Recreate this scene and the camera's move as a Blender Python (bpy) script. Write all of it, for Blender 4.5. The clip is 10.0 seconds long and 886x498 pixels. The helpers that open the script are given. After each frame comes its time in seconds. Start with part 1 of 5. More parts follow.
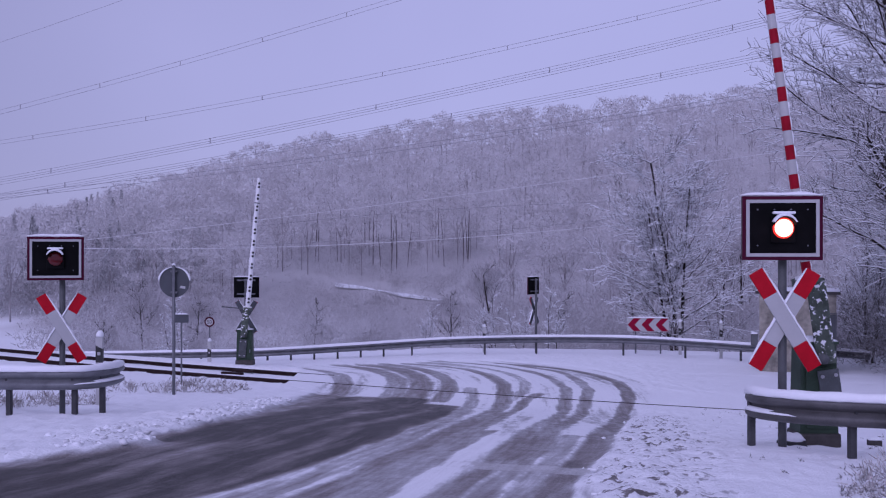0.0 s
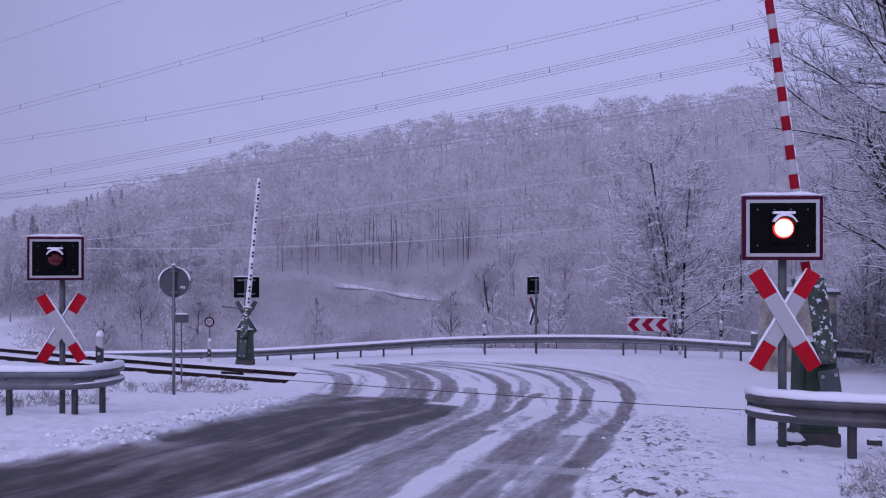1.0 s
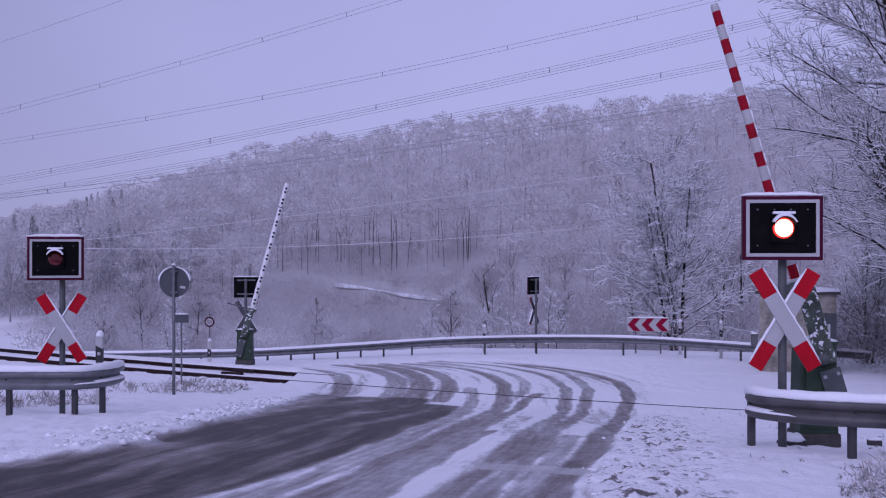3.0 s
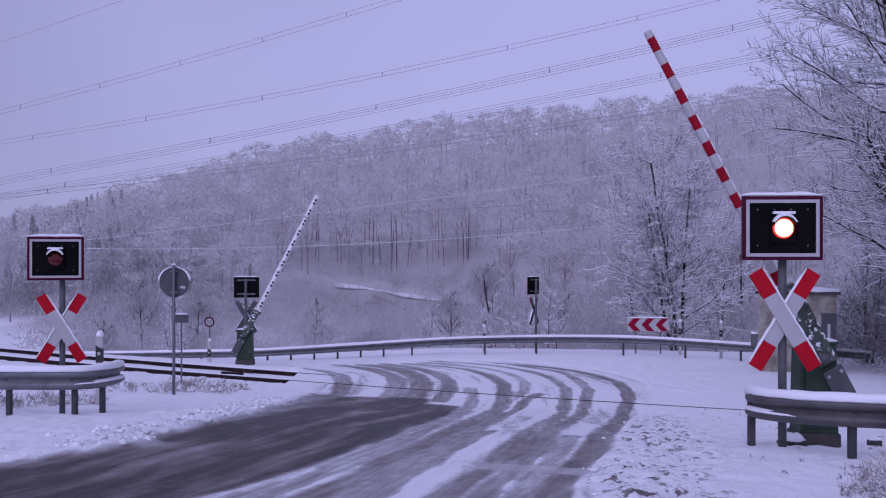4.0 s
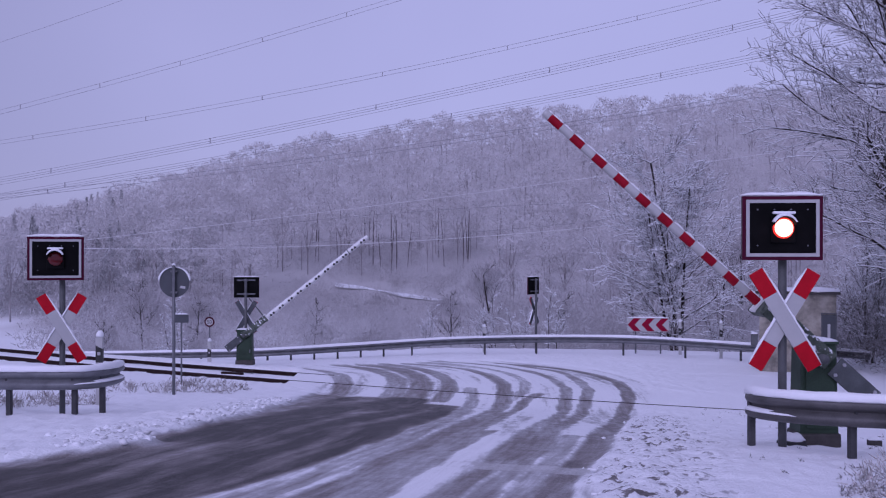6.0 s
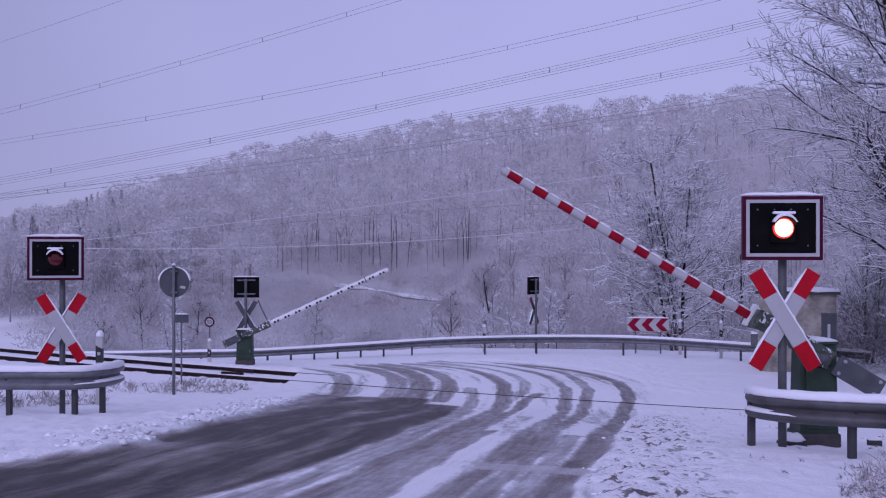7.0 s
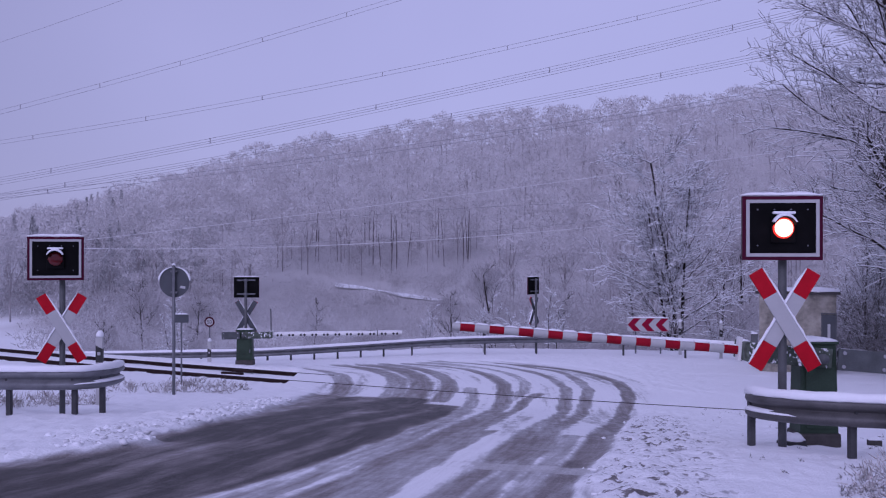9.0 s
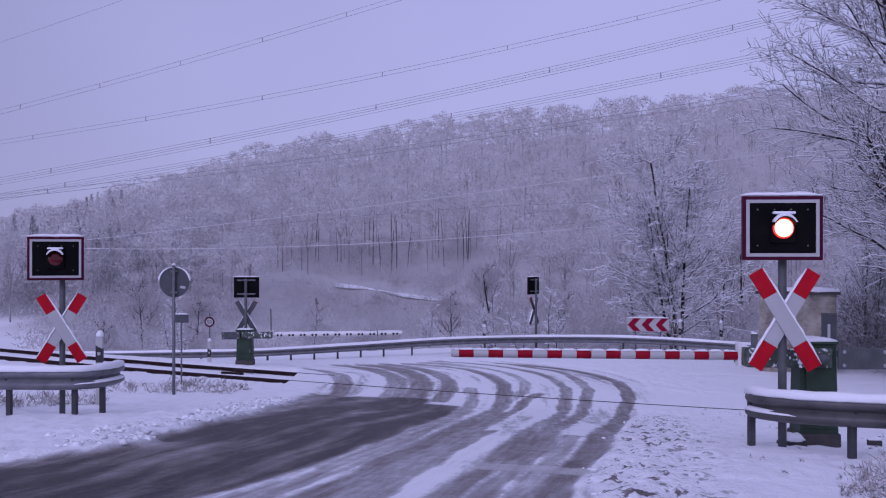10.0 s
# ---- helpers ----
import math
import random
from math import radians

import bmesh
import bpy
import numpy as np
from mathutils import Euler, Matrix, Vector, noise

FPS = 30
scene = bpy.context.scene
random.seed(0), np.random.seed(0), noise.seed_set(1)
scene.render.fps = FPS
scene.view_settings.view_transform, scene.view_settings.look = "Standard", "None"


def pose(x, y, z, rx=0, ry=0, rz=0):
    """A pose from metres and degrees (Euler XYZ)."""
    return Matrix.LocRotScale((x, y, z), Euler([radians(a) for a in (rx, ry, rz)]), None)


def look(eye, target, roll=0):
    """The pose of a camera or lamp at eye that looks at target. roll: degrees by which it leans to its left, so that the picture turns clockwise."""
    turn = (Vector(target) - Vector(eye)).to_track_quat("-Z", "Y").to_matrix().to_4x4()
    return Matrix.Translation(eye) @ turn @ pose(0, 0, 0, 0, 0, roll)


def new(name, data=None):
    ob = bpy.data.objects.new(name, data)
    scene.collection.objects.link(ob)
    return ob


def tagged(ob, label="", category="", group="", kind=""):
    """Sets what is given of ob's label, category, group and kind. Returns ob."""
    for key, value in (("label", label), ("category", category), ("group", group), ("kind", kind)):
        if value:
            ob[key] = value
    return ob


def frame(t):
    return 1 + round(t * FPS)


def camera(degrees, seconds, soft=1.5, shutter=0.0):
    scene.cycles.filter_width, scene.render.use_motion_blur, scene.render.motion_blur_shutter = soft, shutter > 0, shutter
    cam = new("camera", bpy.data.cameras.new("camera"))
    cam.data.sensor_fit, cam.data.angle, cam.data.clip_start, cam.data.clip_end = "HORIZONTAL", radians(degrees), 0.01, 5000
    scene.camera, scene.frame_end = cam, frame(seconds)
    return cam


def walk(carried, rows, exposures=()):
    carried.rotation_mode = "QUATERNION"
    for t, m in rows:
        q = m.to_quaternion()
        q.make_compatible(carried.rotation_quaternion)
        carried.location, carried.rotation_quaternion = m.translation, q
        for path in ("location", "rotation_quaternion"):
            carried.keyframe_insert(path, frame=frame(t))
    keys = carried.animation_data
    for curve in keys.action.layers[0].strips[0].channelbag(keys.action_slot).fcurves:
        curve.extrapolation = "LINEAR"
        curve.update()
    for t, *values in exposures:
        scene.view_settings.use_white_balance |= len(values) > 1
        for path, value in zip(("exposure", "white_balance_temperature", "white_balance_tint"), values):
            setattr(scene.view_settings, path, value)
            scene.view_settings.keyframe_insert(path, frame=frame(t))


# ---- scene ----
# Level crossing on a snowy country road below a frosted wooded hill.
# World: x to the right, y along the view, z up; z = 0 at the rail heads.
EYE_Z = 3.5
cam = camera(47.0, 10.0, soft=1.15)
walk(cam, [(0, pose(0, 0, EYE_Z, 90, 0, 0)), (10, pose(0, 0, EYE_Z, 90, 0, 0))],
     exposures=[(0, -0.02, 5160, 48), (10, -0.02, 5160, 48)])

# ---- world and sun: dull overcast winter dusk ----
world = bpy.data.worlds.new("overcast_sky")
scene.world = world
world.use_nodes = True
wn, wl = world.node_tree.nodes, world.node_tree.links
sky = wn.new("ShaderNodeTexSky")
sky.sky_type, sky.sun_disc = "NISHITA", False
sky.sun_elevation, sky.sun_rotation = radians(22), radians(-140)
cloud = wn.new("ShaderNodeTexNoise")
cloud.inputs["Scale"].default_value, cloud.inputs["Detail"].default_value = 1.6, 4
cloud_ramp = wn.new("ShaderNodeValToRGB")
cloud_ramp.color_ramp.elements[0].color = (4.6, 4.7, 5.1, 1)
cloud_ramp.color_ramp.elements[1].color = (5.6, 5.7, 6.1, 1)
cloud_ramp.color_ramp.elements[0].position, cloud_ramp.color_ramp.elements[1].position = 0.3, 0.7
veil = wn.new("ShaderNodeMix")
veil.data_type = "RGBA"
veil.inputs["Factor"].default_value = 0.9
wl.new(cloud.outputs["Fac"], cloud_ramp.inputs["Fac"])
wl.new(sky.outputs["Color"], veil.inputs["A"])
wl.new(cloud_ramp.outputs["Color"], veil.inputs["B"])
# the sky is dimmed away from the view ahead, in place of lens vignetting
way = wn.new("ShaderNodeTexCoord")
ahead = wn.new("ShaderNodeVectorMath")
ahead.operation, ahead.inputs[1].default_value = "DOT_PRODUCT", (0.12, 0.985, 0.12)
wl.new(way.outputs["Generated"], ahead.inputs[0])
bright = wn.new("ShaderNodeMapRange")
bright.inputs["From Min"].default_value, bright.inputs["From Max"].default_value = 0.84, 0.98
bright.inputs["To Min"].default_value, bright.inputs["To Max"].default_value = 0.82, 1.0
wl.new(ahead.outputs["Value"], bright.inputs["Value"])
shade = wn.new("ShaderNodeVectorMath")
shade.operation = "SCALE"
wl.new(veil.outputs["Result"], shade.inputs[0])
wl.new(bright.outputs["Result"], shade.inputs["Scale"])
wl.new(shade.outputs["Vector"], wn["Background"].inputs["Color"])
wn["Background"].inputs["Strength"].default_value = 0.085
sun = new("sun", bpy.data.lights.new("sun", "SUN"))
sun.data.energy, sun.data.angle, sun.data.color = 0.95, radians(40), (1.0, 0.97, 0.94)
sun.matrix_world = look((-20, -24, 30), (0, 20, 0))


# ---- materials ----
def material(name, colour, rough=0.6, metal=0.0, dark=0.7, scale=6.0, bump=0.2, fine=60.0, detail=5, spec=0.5):
    """Node material with variation at two scales and a fine bump."""
    m = bpy.data.materials.new(name)
    m.use_nodes = True
    n, l = m.node_tree.nodes, m.node_tree.links
    b = n["Principled BSDF"]
    co = n.new("ShaderNodeTexCoord")
    big, small = n.new("ShaderNodeTexNoise"), n.new("ShaderNodeTexNoise")
    big.inputs["Scale"].default_value, big.inputs["Detail"].default_value = scale, detail
    small.inputs["Scale"].default_value, small.inputs["Detail"].default_value = fine, 3
    l.new(co.outputs["Object"], big.inputs["Vector"])
    l.new(co.outputs["Object"], small.inputs["Vector"])
    add = n.new("ShaderNodeMath")
    add.operation = "MULTIPLY_ADD"
    add.inputs[1].default_value = 0.35
    l.new(small.outputs["Fac"], add.inputs[0])
    l.new(big.outputs["Fac"], add.inputs[2])
    ramp = n.new("ShaderNodeValToRGB")
    ramp.color_ramp.elements[0].position, ramp.color_ramp.elements[1].position = 0.45, 0.85
    ramp.color_ramp.elements[0].color = (*[c * dark for c in colour], 1)
    ramp.color_ramp.elements[1].color = (*colour, 1)
    l.new(add.outputs[0], ramp.inputs["Fac"])
    l.new(ramp.outputs["Color"], b.inputs["Base Color"])
    b.inputs["Roughness"].default_value, b.inputs["Metallic"].default_value = rough, metal
    b.inputs["Specular IOR Level"].default_value = spec
    if bump:
        bm_ = n.new("ShaderNodeBump")
        bm_.inputs["Strength"].default_value, bm_.inputs["Distance"].default_value = bump, 0.01
        l.new(small.outputs["Fac"], bm_.inputs["Height"])
        l.new(bm_.outputs["Normal"], b.inputs["Normal"])
    return m


def glow(name, colour, strength):
    m = bpy.data.materials.new(name)
    m.use_nodes = True
    b = m.node_tree.nodes["Principled BSDF"]
    b.inputs["Base Color"].default_value = (*colour, 1)
    b.inputs["Emission Color"].default_value = (*colour, 1)
    b.inputs["Emission Strength"].default_value = strength
    return m


def twig_material(name, dark, light, cut=(0.3, 0.6), rough=0.85, thin=0.0, scatter=0.4, patches=0.09):
    """Frosted twigs: every twig is somewhere between bare bark and hoar frost."""
    m = bpy.data.materials.new(name)
    m.use_nodes = True
    n, l = m.node_tree.nodes, m.node_tree.links
    b = n["Principled BSDF"]
    geo = n.new("ShaderNodeNewGeometry")
    ramp = n.new("ShaderNodeValToRGB")
    ramp.color_ramp.elements[0].position, ramp.color_ramp.elements[1].position = cut
    ramp.color_ramp.elements[0].color, ramp.color_ramp.elements[1].color = (*dark, 1), (*light, 1)
    patch = n.new("ShaderNodeTexNoise")
    patch.inputs["Scale"].default_value, patch.inputs["Detail"].default_value = patches, 4
    co = n.new("ShaderNodeTexCoord")
    l.new(co.outputs["Object"], patch.inputs["Vector"])
    mixed = n.new("ShaderNodeMath")
    mixed.operation = "MULTIPLY_ADD"
    mixed.inputs[1].default_value = scatter
    l.new(geo.outputs["Random Per Island"], mixed.inputs[0])
    half = n.new("ShaderNodeMath")
    half.operation = "MULTIPLY"
    half.inputs[1].default_value = 0.85
    l.new(patch.outputs["Fac"], half.inputs[0])
    l.new(half.outputs[0], mixed.inputs[2])
    l.new(mixed.outputs[0], ramp.inputs["Fac"])
    l.new(ramp.outputs["Color"], b.inputs["Base Color"])
    b.inputs["Roughness"].default_value = rough
    b.inputs["Specular IOR Level"].default_value = 0.2
    if thin:
        # hoar frost lets light through
        glassy, both = n.new("ShaderNodeBsdfTranslucent"), n.new("ShaderNodeMixShader")
        both.inputs["Fac"].default_value = thin
        l.new(ramp.outputs["Color"], glassy.inputs["Color"])
        l.new(b.outputs["BSDF"], both.inputs[1])
        l.new(glassy.outputs["BSDF"], both.inputs[2])
        l.new(both.outputs["Shader"], n["Material Output"].inputs["Surface"])
    return m


SNOW = material("snow", (0.86, 0.87, 0.9), 0.75, dark=0.94, scale=1.3, bump=0.35, fine=25)
STEEL = material("galvanised_steel", (0.165, 0.17, 0.185), 0.5, 0.25, dark=0.6, scale=5)
DULL_STEEL = material("dirty_steel", (0.1, 0.096, 0.098), 0.55, 0.15, dark=0.5, scale=4)
POST_GREY = material("post_grey", (0.13, 0.135, 0.14), 0.6, 0.2, dark=0.6, scale=4, spec=0.25)
BLACK = material("signal_black", (0.008, 0.008, 0.009), 0.7, dark=0.6, bump=0.05, spec=0.03)
BORDER_RED = material("border_red", (0.062, 0.002, 0.02), 0.5, dark=0.85, bump=0.05, spec=0.15)
RED = material("reflective_red", (0.46, 0.006, 0.016), 0.5, dark=0.8, scale=9, bump=0.05, spec=0.12)
WHITE = material("reflective_white", (0.43, 0.43, 0.435), 0.5, dark=0.9, scale=5, bump=0.05)
WHITE_PLASTIC = material("white_plastic", (0.46, 0.46, 0.46), 0.5, dark=0.88, scale=7)
BLACK_PLASTIC = material("black_plastic", (0.02, 0.02, 0.022), 0.5)
GREEN = material("drive_green", (0.045, 0.075, 0.05), 0.55, 0.0, dark=0.55, scale=3, spec=0.2)
GREEN_GREY = material("weathered_green", (0.16, 0.19, 0.155), 0.7, 0.0, dark=0.25, scale=14, spec=0.2)
RUST = material("rusty_rail", (0.035, 0.02, 0.02), 0.75, 0.0, dark=0.5, scale=7, spec=0.15)
CONCRETE = material("concrete", (0.07, 0.063, 0.06), 0.85, dark=0.5, scale=7)
PLASTER = material("stained_plaster", (0.40, 0.37, 0.31), 0.9, dark=0.25, scale=1.6, fine=9, detail=8)
BARK = material("bark", (0.05, 0.04, 0.038), 0.95, dark=0.5, scale=9, spec=0.1)
# grey raised to paint haze over the distant lines; bolts share it
WIRE = material("conductor", (0.42, 0.42, 0.45), 0.55, 0.3)
WIRE_PALE = material("frosted_wire", (0.88, 0.88, 0.9), 0.8)
SIGN_BACK = material("sign_back_grey", (0.065, 0.072, 0.082), 0.55, 0.2, dark=0.85, scale=6)
DRY_GRASS = twig_material("dry_grass", (0.085, 0.062, 0.052), (0.6, 0.58, 0.58), (0.3, 0.95))
FROST = twig_material("frosted_twigs", (0.58, 0.565, 0.58), (0.78, 0.77, 0.785), (0.34, 0.66), thin=0.12, scatter=0.08, patches=0.17)
SCRUB = twig_material("frosted_scrub", (0.20, 0.18, 0.182), (0.66, 0.65, 0.67), (0.22, 0.78), thin=0.2, scatter=0.3)
DARK_SCRUB = twig_material("dark_twigs", (0.045, 0.038, 0.037), (0.55, 0.54, 0.56), (0.5, 0.95))
# fir green lifted to a pale grey that carries the hill's haze
HAZY_CONIFER = twig_material("hazy_snowy_conifer", (0.24, 0.245, 0.25), (0.62, 0.62, 0.64), (0.3, 0.85))
CROWN = twig_material("frosty_crown", (0.52, 0.50, 0.51), (0.66, 0.645, 0.655), (0.34, 0.66), thin=0.12, scatter=0.08, patches=0.17)
WEIGHT = material("weathered_grey_plate", (0.105, 0.115, 0.12), 0.6, 0.0, dark=0.6, scale=5, spec=0.2)
# distant bark, paler than BARK: the haze is put into the colour
HAZY_BARK = material("hazy_bark", (0.46, 0.435, 0.445), 0.95, dark=0.6, scale=0.2, bump=0, spec=0.1)
HAZY_EDGE_BARK = material("hazy_edge_bark", (0.2, 0.18, 0.185), 0.95, dark=0.6, scale=0.4, bump=0, spec=0.1)
RAIL_POST = material("dull_post_steel", (0.075, 0.075, 0.08), 0.65, 0.1, dark=0.6, scale=5, spec=0.15)
CRIMSON = material("crimson_film", (0.26, 0.004, 0.03), 0.5, dark=0.85, scale=6, bump=0.03, spec=0.12)
BOOM_RED = material("boom_red", (0.33, 0.006, 0.02), 0.5, dark=0.7, scale=9, bump=0.05, spec=0.12)
RIM_RED = material("rim_red", (0.06, 0.004, 0.014), 0.5, dark=0.85, bump=0.03, spec=0.12)
WHITE_PAINT = material("white_paint", (0.8, 0.8, 0.8), 0.5, dark=0.88, scale=7)
CLOD = twig_material("churned_snow", (0.5, 0.49, 0.5), (0.86, 0.87, 0.9), (0.2, 0.6))


def flecked_material(name, colour, cut=(0.56, 0.62)):
    """Weathered paint with wet snow stuck to it in flecks."""
    m = material(name, colour, 0.7, 0.0, dark=0.35, scale=8, spec=0.2)
    n, l = m.node_tree.nodes, m.node_tree.links
    b = n["Principled BSDF"]
    under = b.inputs["Base Color"].links[0].from_socket
    co = n.new("ShaderNodeTexCoord")
    fleck = n.new("ShaderNodeTexNoise")
    fleck.inputs["Scale"].default_value, fleck.inputs["Detail"].default_value = 19.0, 3
    l.new(co.outputs["Object"], fleck.inputs["Vector"])
    edge = n.new("ShaderNodeMapRange")
    edge.inputs["From Min"].default_value, edge.inputs["From Max"].default_value = cut
    l.new(fleck.outputs["Fac"], edge.inputs["Value"])
    mix = n.new("ShaderNodeMix")
    mix.data_type = "RGBA"
    mix.inputs["B"].default_value = (0.8, 0.81, 0.84, 1)
    l.new(edge.outputs["Result"], mix.inputs["Factor"])
    l.new(under, mix.inputs["A"])
    l.new(mix.outputs["Result"], b.inputs["Base Color"])
    return m


SNOW_FLECKED = flecked_material("snow_flecked_green", (0.10, 0.125, 0.10))
LENS_RED = glow("lens_red", (0.9, 0.035, 0.008), 1.0)
LENS_DARK = material("lens_dark_red", (0.10, 0.006, 0.008), 0.15, bump=0)
BULB_HOT = glow("bulb_white_hot", (1.0, 0.44, 0.2), 3.2)
BULB_DIM = glow("bulb_red", (0.7, 0.008, 0.006), 0.5)


# ---- mesh helpers ----
def part(name, bm, mat, parent, label="", smooth=False):
    """Links a bmesh as one mesh object under a thing or a part."""
    me = bpy.data.meshes.new(name)
    bm.to_mesh(me)
    bm.free()
    for m in mat if isinstance(mat, (list, tuple)) else [mat]:
        me.materials.append(m)
    if smooth:
        for p in me.polygons:
            p.use_smooth = True
    ob = new(name, me)
    if parent is not None:
        ob.parent = parent
    return tagged(ob, label)


def box(sx, sy, sz, at=(0, 0, 0), bevel=0.0, turn=None):
    """A box with rounded edges, centred on at."""
    bm = bmesh.new()
    bmesh.ops.create_cube(bm, size=1, matrix=Matrix.Diagonal((sx, sy, sz, 1)))
    if bevel:
        bmesh.ops.bevel(bm, geom=bm.edges[:], offset=bevel, segments=2, affect="EDGES", profile=0.5)
    bmesh.ops.transform(bm, matrix=Matrix.Translation(at) @ (turn or Matrix()), verts=bm.verts)
    return bm


def rod(a, b, r, r2=None, sides=12):
    """A round bar from a to b."""
    a, b = Vector(a), Vector(b)
    bm = bmesh.new()
    m = Matrix.Translation((a + b) / 2) @ (b - a).to_track_quat("Z", "Y").to_matrix().to_4x4()
    bmesh.ops.create_cone(bm, cap_ends=True, segments=sides, radius1=r, radius2=r if r2 is None else r2,
                          depth=(b - a).length, matrix=m)
    return bm


def join(*bms):
    out = bmesh.new()
    for b in bms:
        me = bpy.data.meshes.new("tmp")
        b.to_mesh(me)
        b.free()
        out.from_mesh(me)
        bpy.data.meshes.remove(me)
    return out


def plate_frame(w, h, border, t, at=(0, 0, 0)):
    """A rectangular rim in the xz plane."""
    x, y, z = at
    return join(box(w, t, border, (x, y, z + h / 2 - border / 2)), box(w, t, border, (x, y, z - h / 2 + border / 2)),
                box(border, t, h - 2 * border, (x - w / 2 + border / 2, y, z)),
                box(border, t, h - 2 * border, (x + w / 2 - border / 2, y, z)))


def snow_cap(length, depth, height, at=(0, 0, 0), seed=0, axis="x"):
    """A soft, uneven loaf of snow along x or y with its underside at at."""
    rnd = random.Random(seed)
    bm = bmesh.new()
    n, rings = max(4, int(length / max(0.05, depth * 0.6))), []
    for i in range(n + 1):
        t = i / n
        end = min(1.0, 4 * min(t, 1 - t) + 0.35)
        hh, dd = height * end * rnd.uniform(0.75, 1.15), depth * (0.8 + 0.2 * end) * rnd.uniform(0.9, 1.08)
        ring = []
        for k in range(8):
            a = math.pi * k / 7
            p = Vector(((t - 0.5) * length, -dd / 2 * math.cos(a), hh * math.sin(a) ** 0.7))
            if axis == "y":
                p = Vector((p.y, p.x, p.z))
            ring.append(bm.verts.new(p + Vector(at)))
        rings.append(ring)
    for r, s in zip(rings, rings[1:]):
        for k in range(7):
            bm.faces.new((r[k], r[k + 1], s[k + 1], s[k]))
        bm.faces.new((r[7], r[0], s[0], s[7]))
    bm.faces.new(rings[0])
    bm.faces.new(rings[-1][::-1])
    bmesh.ops.recalc_face_normals(bm, faces=bm.faces)
    return bm


def thing(name, m, label, category, group="", kind=""):
    ob = new(name)
    ob.matrix_world = m
    return tagged(ob, label, category, group, kind)


def mesh_of(name, co, faces, mats):
    me = bpy.data.meshes.new(name)
    me.vertices.add(len(co))
    me.vertices.foreach_set("co", np.asarray(co, np.float32).ravel())
    k = faces.shape[1]
    me.loops.add(faces.size)
    me.loops.foreach_set("vertex_index", faces.astype(np.int32).ravel())
    me.polygons.add(len(faces))
    me.polygons.foreach_set("loop_start", np.arange(0, faces.size, k, dtype=np.int32))
    me.polygons.foreach_set("loop_total", np.full(len(faces), k, np.int32))
    for m in mats:
        me.materials.append(m)
    me.update(calc_edges=True)
    return me


# ---- the lie of the land ----
PROFILE_U = np.array([-60, -22, -12, -6, -1.6, 1.6, 6, 12, 22, 60])
PROFILE_Z = np.array([3.4, 2.1, 1.38, 0.55, 0.0, 0.0, -0.15, -0.35, -0.6, -1.2])
RIDGE_X = np.array([-900, -260, -190, -150, -125, -55, 12, 103, 200, 900])
RIDGE_Z = np.array([-4, -3, -2, 1, 7, 27, 37, 45, 47, 47])


def track_y(x):
    """The near rail's line in plan: a wide curve across the road."""
    return 24.85 - 0.485 * x + 0.006 * x * x


def smooth(t):
    t = np.clip(t, 0, 1)
    return t * t * (3 - 2 * t)


def ground_z(x, y):
    """Height of the land: the road falls to the railway, then the valley and the wooded hill."""
    x, y = np.asarray(x, float), np.asarray(y, float)
    xc = np.clip(x, -30, 20)
    u = (y - track_y(xc)) * 0.9
    h = sum(np.interp(u + k, PROFILE_U, PROFILE_Z) for k in (-1, -0.5, 0, 0.5, 1)) / 5
    h = h + np.where(u > 2, 0.045 * np.clip(x, -12, 0) * np.clip((u - 2) / 5, 0, 1), 0)
    h = h + 0.043 * (np.clip(x, -9, 1.5) + 1) * np.clip((-u - 2) / 8, 0, 1)
    edge = 38.5 - 0.012 * (x - 3) ** 2 * (np.abs(x - 3) < 18) - 3.9 * (np.abs(x - 3) >= 18)
    valley = smooth((y - edge) / 22)
    h = h * (1 - valley) + (-5.0) * valley
    ridge = np.interp(x * 330 / np.maximum(y, 200), RIDGE_X, RIDGE_Z) + 5
    climb = np.clip((y - 100) / 230, 0, 1)
    h = h + ridge * (0.45 * climb + 0.55 * smooth(climb)) * (y > 100)
    h = h + 14 * smooth((y - 430) / 300) * (x < -60)
    return h


def gz(x, y):
    return float(ground_z(x, y))


# ---- ground: one sheet, with road, verges, valley and hill ----
def axis_steps(lo, hi, step, far_lo, far_hi, growth=1.16):
    mid = list(np.arange(lo, hi, step))
    up, s = [hi], step
    while up[-1] < far_hi:
        s = min(s * growth, 60)
        up.append(up[-1] + s)
    down, s = [lo], step
    while down[-1] > far_lo:
        s = min(s * growth, 60)
        down.append(down[-1] - s)
    return np.array(down[:0:-1] + mid + up)


